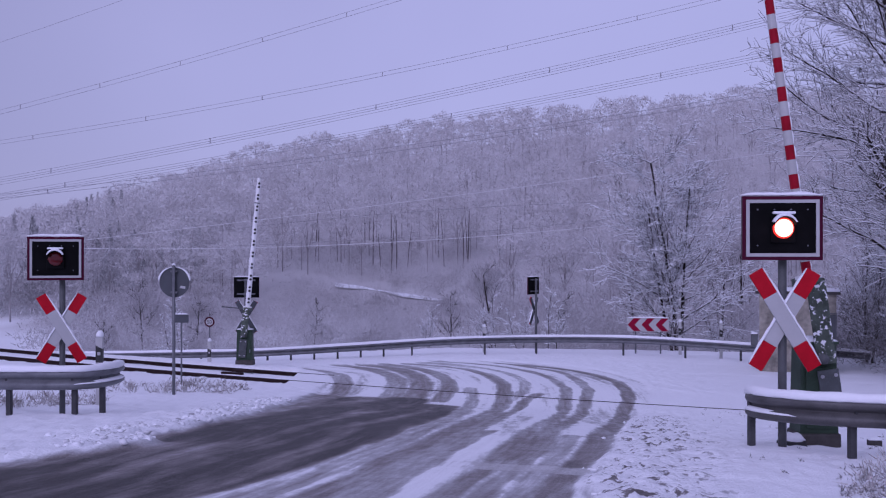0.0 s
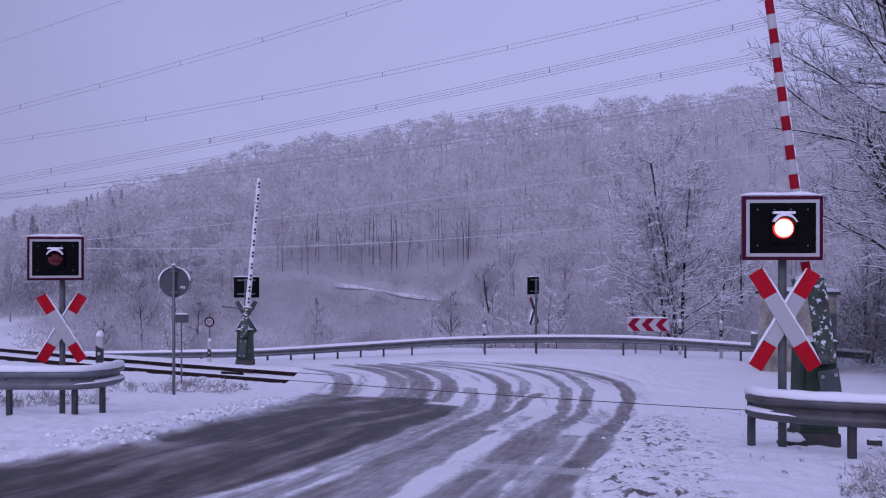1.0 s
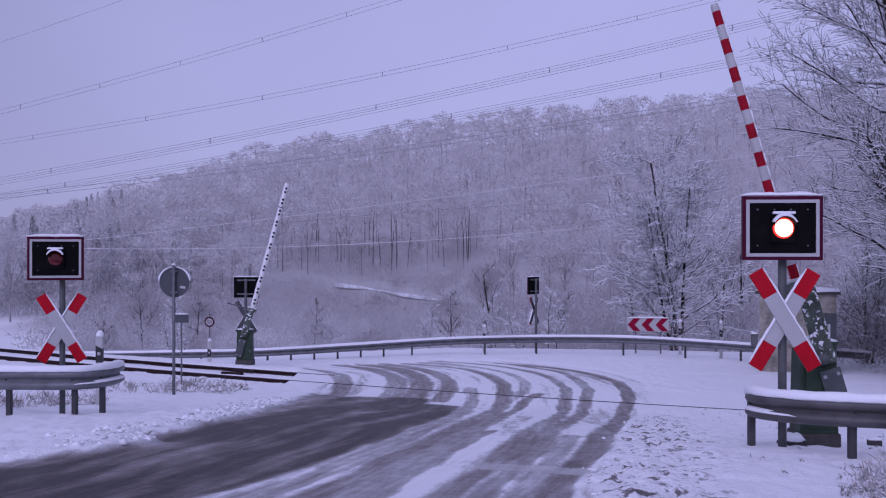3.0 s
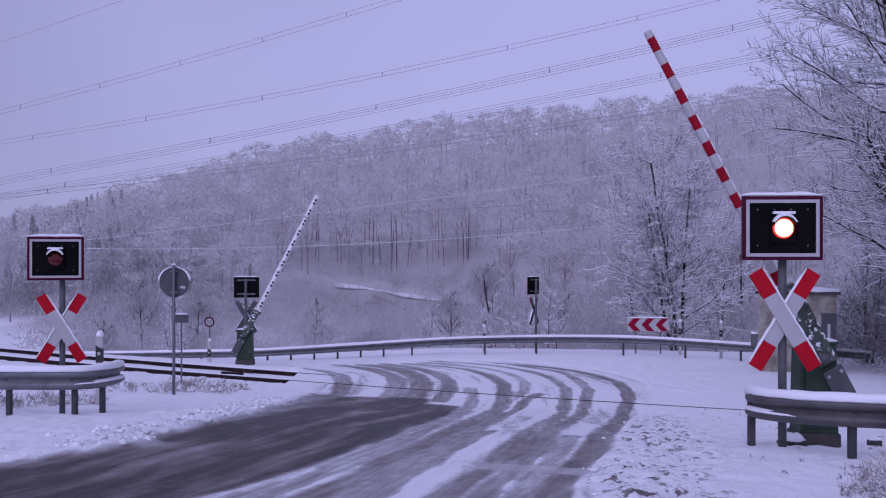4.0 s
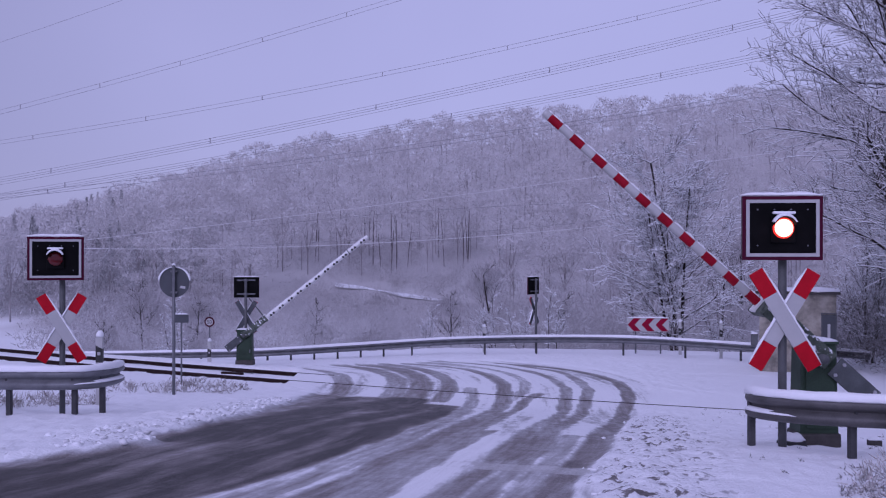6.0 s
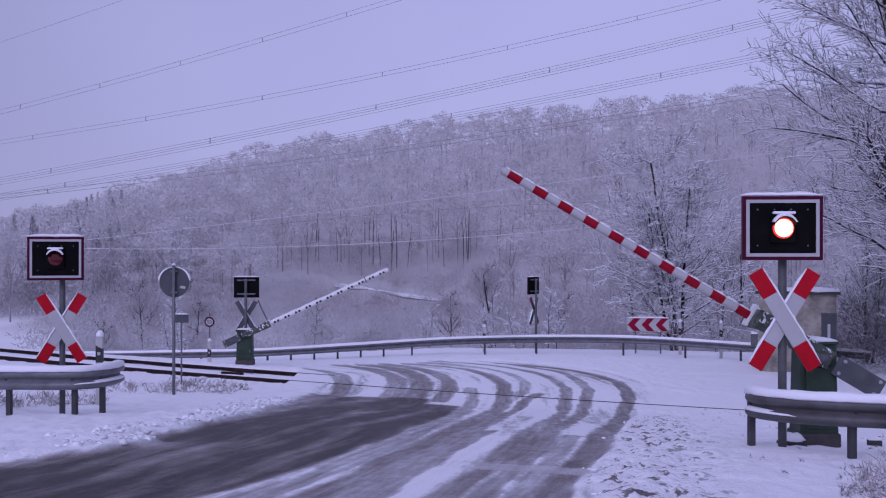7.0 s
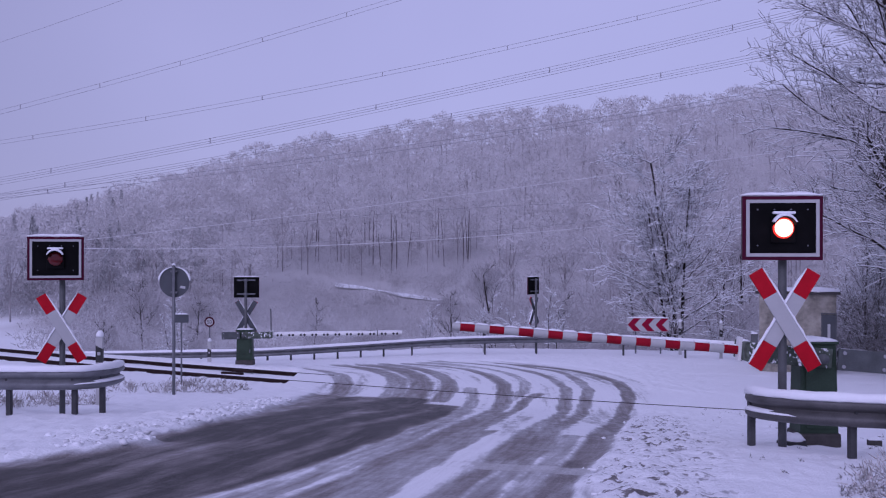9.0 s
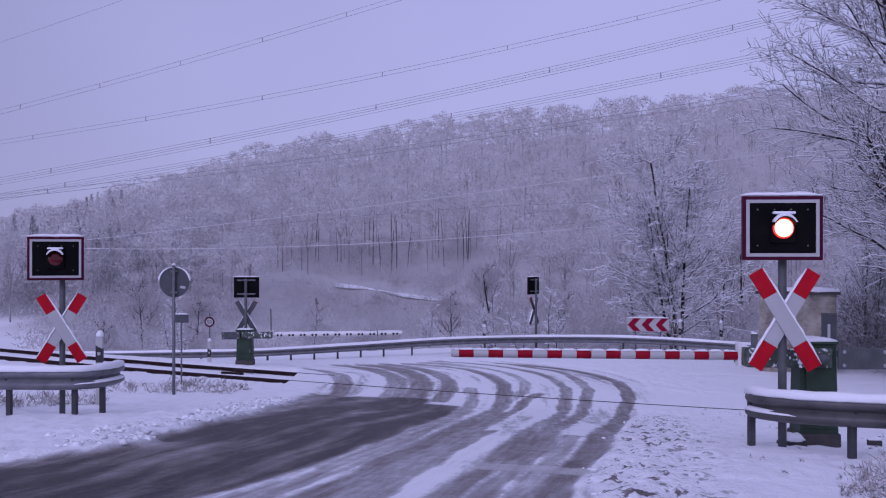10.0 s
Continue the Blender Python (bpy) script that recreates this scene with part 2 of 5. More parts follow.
# wheel paths swept bare of snow: (half width, bareness, points in plan)
WHEELS = [
    (0.80, 0.9, [(-9.0, 3.0), (-3.57, 8.22), (-2.72, 10.14), (-2.01, 13.74), (-1.80, 20.40), (-1.70, 22.82)]),
    (0.60, 0.9, [(-5.5, 3.0), (-2.45, 7.56), (-1.63, 9.66), (-0.78, 13.44), (-0.25, 21.4)]),
    (0.60, 0.9, [(-7.0, 3.0), (-3.07, 7.64), (-2.15, 10.08), (-1.43, 14.00), (-0.89, 23.28)]),
    (0.45, 0.72, [(-10.0, 4.5), (-3.88, 8.92), (-3.14, 10.60), (-2.48, 13.02), (-2.60, 19.18), (-2.75, 23.38)]),
    (0.24, 0.60, [(-2.47, 20.82), (-2.52, 25.34), (-2.85, 27.88), (-4.00, 30.18), (-5.48, 31.48)]),
    (0.26, 0.60, [(-1.41, 21.94), (-1.18, 25.36), (-1.38, 28.02), (-2.50, 31.34), (-4.53, 33.50)]),
    (0.30, 0.62, [(-0.86, 22.56), (-0.55, 25.56), (-0.77, 28.28), (-1.63, 31.32), (-3.45, 33.80)]),
    (0.20, 0.6, [(-0.11, 22.98), (0.16, 25.56), (-0.06, 28.34), (-0.94, 31.24), (-2.71, 33.96)]),
    (0.15, 0.5, [(-2.8, 4.0), (-1.39, 7.50), (-0.76, 9.52), (-0.10, 13.38), (0.64, 22.80), (0.65, 25.36)]),
    (0.17, 0.62, [(-2.2, 4.0), (-0.93, 7.46), (-0.44, 9.38), (0.10, 11.64), (0.99, 19.52), (1.47, 24.38), (1.48, 27.30), (0.78, 30.44), (-1.17, 32.92)]),
    (0.11, 0.62, [(-1.5, 4.0), (-0.68, 7.46), (-0.20, 9.46), (0.39, 12.42), (1.67, 22.18), (2.31, 24.38)]),
    (0.10, 0.6, [(-1.1, 4.0), (-0.46, 7.60), (-0.07, 9.34), (0.50, 11.92)]),
    (0.13, 0.6, [(-0.5, 4.0), (0.02, 7.40), (0.49, 9.12), (1.32, 13.48), (2.79, 23.30), (3.05, 26.08), (2.73, 29.64), (1.36, 32.34), (-0.82, 33.74)]),
    (0.12, 0.62, [(-0.2, 4.0), (0.27, 7.40), (0.71, 9.10), (1.56, 13.62), (3.21, 23.04), (3.64, 26.14), (3.44, 30.10), (2.10, 32.68)]),
    (0.10, 0.5, [(0.2, 4.0), (0.54, 7.38), (0.92, 8.92), (1.40, 11.18)]),
    (0.14, 0.68, [(0.45, 4.0), (0.78, 7.36), (1.14, 8.74), (1.69, 10.84), (3.73, 21.16), (4.36, 23.94), (4.63, 27.74), (3.72, 31.08), (1.76, 33.06)]),
    (0.07, 0.45, [(0.9, 4.0), (1.08, 7.34), (1.43, 8.72), (2.06, 11.22), (4.01, 20.58)]),
    (0.12, 0.45, [(1.35, 22.94), (2.06, 25.40), (2.07, 28.50), (1.15, 31.28), (-0.44, 33.14)]),
]


def curve_points(pts, step=0.12):
    """Smooth curve through plan points."""
    p = np.array(pts, float)
    p = np.vstack([2 * p[0] - p[1], p, 2 * p[-1] - p[-2]])
    out = []
    for i in range(1, len(p) - 2):
        n = max(2, int(np.linalg.norm(p[i + 1] - p[i]) / step))
        t = np.linspace(0, 1, n, endpoint=False)[:, None]
        a, b, c, d = p[i - 1], p[i], p[i + 1], p[i + 2]
        out.append(0.5 * (2 * b + (c - a) * t + (2 * a - 5 * b + 4 * c - d) * t ** 2 + (3 * b - a - 3 * c + d) * t ** 3))
    return np.vstack(out + [p[-2:-1]])


def fbm(x, y, scale, seed=0.0, octaves=3):
    """Cheap value noise on arrays, -1 to 1."""
    total, amp = np.zeros_like(x), 1.0
    for o in range(octaves):
        xs, ys = x * scale + seed * 17.3 + o * 5.1, y * scale + seed * 9.7 - o * 3.3
        xi, yi = np.floor(xs), np.floor(ys)
        fx, fy = smooth(xs - xi), smooth(ys - yi)

        def cell(i, j):
            s = np.sin((xi + i) * 127.1 + (yi + j) * 311.7 + o * 31.0) * 43758.5453
            return (s - np.floor(s)) * 2 - 1

        top = cell(0, 0) * (1 - fx) + cell(1, 0) * fx
        low = cell(0, 1) * (1 - fx) + cell(1, 1) * fx
        total += amp * (top * (1 - fy) + low * fy)
        amp, scale = amp * 0.5, scale * 2.1
    return total / 1.75


ROAD_LEFT = [(-16.0, 2.0), (-4.10, 9.44), (-3.36, 11.34), (-2.83, 13.28), (-2.99, 20.40), (-3.07, 25.88), (-3.28, 28.26), (-4.43, 30.28), (-6.01, 31.52)]
ROAD_RIGHT = [(1.2, 2.0), (1.04, 7.34), (1.63, 9.78), (3.93, 20.50), (4.86, 23.94), (5.27, 28.30), (4.03, 32.14), (1.43, 33.92)]


STOP_LINE = ((0.22, 8.94), (1.23, 8.48))


def build_ground():
    xs = axis_steps(-6.5, 6.2, 0.042, -1500, 1500, 1.12)
    ys = axis_steps(14.5, 37.5, 0.075, -60, 2400, 1.12)
    ys = np.concatenate([ys[ys < 6.5], np.arange(6.5, 14.5, 0.04), ys[ys >= 14.5]])
    gx, gy = np.meshgrid(xs, ys)
    x, y = gx.ravel(), gy.ravel()
    z = ground_z(x, y)
    bare = np.zeros_like(x)
    lane = np.stack([x, y * 0.5, np.zeros_like(x)], 1)
    near = np.where((np.abs(x) < 12) & (y > 2) & (y < 40))[0]
    nx, ny = x[near], y[near]
    left, right = curve_points(ROAD_LEFT, 0.3), curve_points(ROAD_RIGHT, 0.3)
    mid = curve_points([(-3.4, 1.0)] + WHEELS[9][2], 0.1)
    ahead = np.gradient(mid, axis=0)
    ahead /= np.linalg.norm(ahead, axis=1, keepdims=True)
    arc = np.concatenate([[0], np.cumsum(np.linalg.norm(np.diff(mid, axis=0), axis=1))])
    across, along = np.zeros(len(nx)), np.zeros(len(nx))
    for lo in range(0, len(nx), 8000):
        hi = lo + 8000
        dx, dy = nx[lo:hi, None] - mid[None, :, 0], ny[lo:hi, None] - mid[None, :, 1]
        m = np.argmin(dx * dx + dy * dy, 1)
        rows = np.arange(len(m))
        across[lo:hi] = dx[rows, m] * ahead[m, 1] - dy[rows, m] * ahead[m, 0]
        along[lo:hi] = arc[m] + dx[rows, m] * ahead[m, 0] + dy[rows, m] * ahead[m, 1]
    lane[near, 0], lane[near, 1] = across, along * 0.10
    streak = fbm(across, along * 0.06, 4.2, 4, 2)
    wob = fbm(nx, ny, 0.5, 1) * 0.05 + fbm(across, along * 0.4, 4.0, 2) * 0.05
    tear = 0.5 * fbm(nx, ny * 0.25, 4.5, 3, 2) + streak
    best = np.zeros(len(nx))
    for half_w, strength, pts in WHEELS:
        c = curve_points(pts, 0.4)
        lo, hi = c.min(0) - half_w - 0.8, c.max(0) + half_w + 0.8
        pick = np.where((nx > lo[0]) & (nx < hi[0]) & (ny > lo[1]) & (ny < hi[1]))[0]
        d = np.full(len(pick), 1e9)
        qx, qy = nx[pick], ny[pick]
        for (ax, ay), (bx, by) in zip(c, c[1:]):
            ex, ey = bx - ax, by - ay
            t = np.clip(((qx - ax) * ex + (qy - ay) * ey) / (ex * ex + ey * ey + 1e-9), 0, 1)
            d = np.minimum(d, (qx - ax - t * ex) ** 2 + (qy - ay - t * ey) ** 2)
        d = np.sqrt(d) + wob[pick]
        f = strength * (1.0 if half_w > 0.4 else 0.9) * (1 - smooth((d - half_w * 0.75) / (half_w * 0.4 + 0.06))) * (1 + (0.42 if half_w > 0.4 else 0.3) * tear[pick])
        best[pick] = np.maximum(best[pick], f)
    # thinned, driven snow over the whole carriageway
    ring = np.vstack([left, right[::-1]])
    inside = np.zeros(len(nx), bool)
    ex_, ey_ = nx + 0.07 * fbm(nx, ny, 2.5, 21) + 0.03 * fbm(nx, ny, 9.0, 22), ny + 0.07 * fbm(nx, ny, 2.5, 23)
    for (ax, ay), (bx, by) in zip(ring, np.roll(ring, -1, 0)):
        cross = (ay > ey_) != (by > ey_)
        inside ^= cross & (ex_ < (bx - ax) * (ey_ - ay) / (by - ay + 1e-12) + ax)
    road_f = np.zeros_like(x)
    road_f[near] = inside
    sheet = road_f.reshape(len(ys), len(xs))
    for _ in range(3):
        for axis in (0, 1):
            sheet = (np.roll(sheet, 1, axis) + sheet + np.roll(sheet, -1, axis)) / 3
    road_f = sheet.ravel()
    road = road_f[near]
    # a band of slush along the left edge
    brim = np.full(len(nx), 1e9)
    for p in left:
        brim = np.minimum(brim, (nx - p[0]) ** 2 + (ny - p[1]) ** 2)
    best = best * (0.2 + 0.8 * road) * (0.78 + 0.22 * smooth(np.sqrt(brim) / 0.55 + 0.25 * tear))
    bare[near] = np.clip(np.maximum(best, road * np.clip(0.10 + 0.42 * streak + 0.12 * tear, 0, 0.42)), 0, 1)
    # snow lies a few centimetres deep where it was not driven on; lumpy ploughed edges
    lump = fbm(x, y, 2.2, 5)
    fine = fbm(x, y * 0.6, 7.0, 6)
    verge = (1 - road_f) * (np.abs(y - 20) < 60)
    z = z + 0.022 * (1 - bare) + verge * (0.05 + 0.03 * lump + 0.028 * fine) + road_f * (1 - bare) * 0.006 * lump
    u = (y - track_y(x)) * 0.9
    open_track = (road_f < 0.5) & (x < -4.1) & (np.abs(x) < 60)
    z = np.where(open_track & (u > -0.85) & (u < 1.9), np.minimum(z, -0.15 + 0.01 * lump), z)
    w = smooth((1.7 - np.abs(u - 0.7)) / 0.7) * ~open_track
    z = z * (1 - w) + 0.029 * w
    # clods thrown up by wheels along the verges
    clod_zone = np.zeros_like(x)
    for edge, off in ((left, -0.35), (right, 0.42)):
        d = np.full(len(nx), 1e9)
        for p in edge[::2]:
            d = np.minimum(d, (nx - p[0] - off) ** 2 + (ny - p[1]) ** 2)
        clod_zone[near] = np.maximum(clod_zone[near], np.exp(-d / 0.36) * (ny < 20))
    churn = 1 - np.abs(fbm(x, y, 4.0, 8)) * 2
    z = z + clod_zone * (1 - bare) * (churn * 0.018 + 0.05 * fbm(x, y * 0.7, 11.0, 9))
    nxs, nys = len(xs), len(ys)
    i = np.arange(nys - 1)[:, None] * nxs + np.arange(nxs - 1)[None, :]
    faces = np.stack([i, i + 1, i + nxs + 1, i + nxs], -1).reshape(-1, 4)
    me = mesh_of("ground", np.stack([x, y, z], 1), faces, [ground_material()])
    me.shade_smooth()
    a = me.attributes.new("bare", "FLOAT", "POINT")
    a.data.foreach_set("value", bare.astype(np.float32))
    a = me.attributes.new("lane", "FLOAT_VECTOR", "POINT")
    a.data.foreach_set("vector", lane.astype(np.float32).ravel())
    a = me.attributes.new("churn", "FLOAT", "POINT")
    a.data.foreach_set("value", (clod_zone * (1 - 0.8 * road_f) * np.where(x > 0, 1.0, 0.55)).astype(np.float32))
    a = me.attributes.new("road", "FLOAT", "POINT")
    a.data.foreach_set("value", road_f.astype(np.float32))
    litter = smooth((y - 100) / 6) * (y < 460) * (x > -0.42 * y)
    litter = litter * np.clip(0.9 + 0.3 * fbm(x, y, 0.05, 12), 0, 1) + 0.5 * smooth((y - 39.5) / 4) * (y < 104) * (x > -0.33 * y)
    (ax, ay), (bx, by) = STOP_LINE
    t = np.clip((x - ax) / (bx - ax), 0, 1)
    stripe = (np.abs(y - ay - (by - ay) * t) < 0.2) & (x > ax) & (x < bx)
    a = me.attributes.new("paint", "FLOAT", "POINT")
    a.data.foreach_set("value", (stripe * np.clip(0.75 + 0.4 * fine, 0, 1)).astype(np.float32))
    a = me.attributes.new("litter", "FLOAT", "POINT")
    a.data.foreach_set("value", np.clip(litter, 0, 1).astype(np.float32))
    return tagged(new("ground", me), "snow-covered ground and road with bare wet tyre tracks", "ground", kind="structure")


def ground_material():
    """Snow, grey slush and wet asphalt, by how far the snow was driven away."""
    m = bpy.data.materials.new("snow_and_asphalt")
    m.use_nodes = True
    n, l = m.node_tree.nodes, m.node_tree.links
    b = n["Principled BSDF"]
    co = n.new("ShaderNodeTexCoord")
    at = n.new("ShaderNodeAttribute")
    at.attribute_name = "bare"
    lane = n.new("ShaderNodeAttribute")
    lane.attribute_name = "lane"
    on_road = n.new("ShaderNodeAttribute")
    on_road.attribute_name = "road"
    churned = n.new("ShaderNodeAttribute")
    churned.attribute_name = "churn"

    def noise(scale, detail, vector, rough=0.55):
        q = n.new("ShaderNodeTexNoise")
        q.inputs["Scale"].default_value, q.inputs["Detail"].default_value, q.inputs["Roughness"].default_value = scale, detail, rough
        l.new(vector, q.inputs["Vector"])
        return q.outputs["Fac"]

    def calc(op, p, q, r=0.0):
        k = n.new("ShaderNodeMath")
        k.operation = op
        for i, v in enumerate((p, q, r)):
            if isinstance(v, (int, float)):
                k.inputs[i].default_value = v
            else:
                l.new(v, k.inputs[i])
        return k.outputs[0]

    # fine streaks drawn out along the wheel tracks, blotches of slush, grit
    streaks = noise(11.0, 7, lane.outputs["Vector"], 0.62)
    blotch = noise(5.0, 9, co.outputs["Object"], 0.6)
    grain = noise(38.0, 4, co.outputs["Object"])
    lumps = noise(9.0, 4, co.outputs["Object"], 0.6)
    mixed = calc("MULTIPLY_ADD", calc("SUBTRACT", streaks, 0.5), 0.95, calc("MULTIPLY", calc("SUBTRACT", blotch, 0.5), 0.55))
    mixed = calc("MULTIPLY", mixed, calc("MULTIPLY_ADD", at.outputs["Fac"], -0.5, 1.0))
    mixed = calc("MULTIPLY", mixed, calc("MULTIPLY_ADD", on_road.outputs["Fac"], 0.85, 0.15))
    # hollows of the churned snow darkened: slush beneath plus painted shade
    holes = n.new("ShaderNodeMapRange")
    holes.inputs["From Min"].default_value, holes.inputs["From Max"].default_value = 0.47, 0.38
    l.new(lumps, holes.inputs["Value"])
    slush_shade = calc("MULTIPLY", holes.outputs["Result"], calc("MULTIPLY", churned.outputs["Fac"], 0.85))
    total_out = calc("MAXIMUM", calc("ADD", at.outputs["Fac"], mixed), slush_shade)
    ramp = n.new("ShaderNodeValToRGB")
    e = ramp.color_ramp.elements
    e[0].position, e[0].color = 0.17, (0.86, 0.87, 0.9, 1)
    e[1].position, e[1].color = 1.0, (0.062, 0.055, 0.053, 1)
    k = e.new(0.4)
    k.color = (0.50, 0.50, 0.52, 1)
    k = e.new(0.66)
    k.color = (0.29, 0.265, 0.262, 1)
    l.new(total_out, ramp.inputs["Fac"])
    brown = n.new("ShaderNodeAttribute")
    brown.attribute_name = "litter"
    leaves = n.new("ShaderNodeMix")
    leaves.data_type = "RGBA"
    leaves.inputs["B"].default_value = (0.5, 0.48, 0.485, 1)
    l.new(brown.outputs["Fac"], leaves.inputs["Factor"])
    stripe = n.new("ShaderNodeAttribute")
    stripe.attribute_name = "paint"
    worn = n.new("ShaderNodeMix")
    worn.data_type, worn.blend_type = "RGBA", "LIGHTEN"
    worn.inputs["B"].default_value = (0.62, 0.62, 0.63, 1)
    l.new(stripe.outputs["Fac"], worn.inputs["Factor"])
    l.new(ramp.outputs["Color"], worn.inputs["A"])
    l.new(worn.outputs["Result"], leaves.inputs["A"])
    grit = n.new("ShaderNodeMapRange")
    grit.inputs["From Min"].default_value, grit.inputs["From Max"].default_value = 0.35, 0.7
    grit.inputs["To Min"].default_value, grit.inputs["To Max"].default_value = 0.55, 1.0
    l.new(grain, grit.inputs["Value"])
    speck = n.new("ShaderNodeMix")
    speck.data_type, speck.blend_type = "RGBA", "MULTIPLY"
    l.new(total_out, speck.inputs["Factor"])
    l.new(leaves.outputs["Result"], speck.inputs["A"])
    l.new(grit.outputs["Result"], speck.inputs["B"])
    l.new(speck.outputs["Result"], b.inputs["Base Color"])
    rough = n.new("ShaderNodeMapRange")
    rough.inputs["From Min"].default_value, rough.inputs["From Max"].default_value = 0.3, 1.0
    rough.inputs["To Min"].default_value, rough.inputs["To Max"].default_value = 0.8, 0.55
    l.new(total_out, rough.inputs["Value"])
    l.new(rough.outputs["Result"], b.inputs["Roughness"])
    b.inputs["Specular IOR Level"].default_value = 0.2
    bump = n.new("ShaderNodeBump")
    bump.inputs["Strength"].default_value, bump.inputs["Distance"].default_value = 0.8, 0.05
    off_road = calc("SUBTRACT", 1.0, on_road.outputs["Fac"])
    rise = calc("MULTIPLY", lumps, calc("MULTIPLY_ADD", churned.outputs["Fac"], 1.3, calc("MULTIPLY_ADD", off_road, 0.25, 0.1)))
    rise = calc("MULTIPLY_ADD", grain, 0.3, calc("ADD", rise, calc("MULTIPLY", streaks, calc("MULTIPLY", on_road.outputs["Fac"], 0.35))))
    l.new(rise, bump.inputs["Height"])
    l.new(bump.outputs["Normal"], b.inputs["Normal"])
    return m


build_ground()


# ---- railway ----
def rail_run(name, offset, x0, x1, label, drop=0.0):
    """A steel rail with head, web and foot, along the track's curve."""
    prof = [(-0.07, -0.17), (0.07, -0.17), (0.07, -0.155), (0.012, -0.14), (0.012, -0.04), (0.036, -0.03), (0.036, 0.0),
            (-0.036, 0.0), (-0.036, -0.03), (-0.012, -0.04), (-0.012, -0.14), (-0.07, -0.155)]
    bm = bmesh.new()
    rings = []
    for x in np.arange(x0, x1 + 0.01, 0.6):
        s = -0.485 + 0.012 * x
        q = math.sqrt(1 + s * s)
        nxv, nyv = -s / q, 1 / q
        rings.append([bm.verts.new((x + nxv * (p + offset), track_y(x) + nyv * (p + offset), z + 0.035 - drop * (x > -3.6))) for p, z in prof])
    for r, s in zip(rings, rings[1:]):
        for k in range(12):
            bm.faces.new((r[k], r[(k + 1) % 12], s[(k + 1) % 12], s[k]))
    bmesh.ops.recalc_face_normals(bm, faces=bm.faces)
    return part(name, bm, RUST, None, label)


track = thing("railway_track", Matrix(), "single railway track with rusty rails half buried in snow", "railway track")
for off in (0.0, 1.435):
    rail = rail_run("rail", off, -60, 30, "rusty steel rail", 0.0066 if off else 0.0)
    rail.parent = track

bm = bmesh.new()
prev = None
for k, x in enumerate(np.arange(-60, -3.3, 0.35)):
    q = math.hypot(1, -0.485 + 0.012 * x)
    nxv, nyv = (0.485 - 0.012 * x) / q, 1 / q
    wave = 0.012 * math.sin(k * 1.7) + 0.01 * math.sin(k * 0.61)
    ring = [bm.verts.new((x + nxv * o, track_y(x) + nyv * o, z)) for o, z in
            ((0.14, -0.18), (0.17, -0.045 + wave), (0.5, -0.01 - wave), (0.95, -0.015 + wave), (1.25, -0.05 - wave), (1.3, -0.18))]
    if prev:
        for a in range(5):
            bm.faces.new((prev[a], ring[a], ring[a + 1], prev[a + 1]))
    prev = ring
bmesh.ops.recalc_face_normals(bm, faces=bm.faces)
part("snow", bm, SNOW, track, "snow filling the space between the rails", smooth=True)
for x, off in ((-6.2, 0.35), (-6.0, 1.05)):
    part("guide_plate", box(0.7, 0.12, 0.06, (x + 0.3, track_y(x) + off + 0.1, 0.02), 0.01, pose(0, 0, 0, 0, 0, -25)), RUST, track, "dark iron guide plate")

# ---- guard rails ----
BEAM = [(0.0, 0.0), (0.035, -0.012), (0.075, -0.045), (0.083, -0.08), (0.068, -0.115), (0.016, -0.143), (0.012, -0.155), (0.016, -0.167),
        (0.068, -0.195), (0.083, -0.23), (0.075, -0.265), (0.035, -0.298), (0.0, -0.31)]


def swept(c, sections):
    """A closed tube whose cross-section (out from the rail, up) is given for each point of the line c."""
    bm = bmesh.new()
    rings = []
    for i, p in enumerate(c):
        q = c[min(i + 1, len(c) - 1)] - c[max(i - 1, 0)]
        q = q / math.hypot(q[0], q[1])
        rings.append([bm.verts.new((p[0] + q[1] * a, p[1] - q[0] * a, p[2] + z)) for a, z in sections[i]])
    k = len(rings[0])
    for r, s in zip(rings, rings[1:]):
        for j in range(k):
            bm.faces.new((r[j], r[(j + 1) % k], s[(j + 1) % k], s[j]))
    bm.faces.new(rings[0])
    bm.faces.new(rings[-1][::-1])
    bmesh.ops.recalc_face_normals(bm, faces=bm.faces)
    return bm


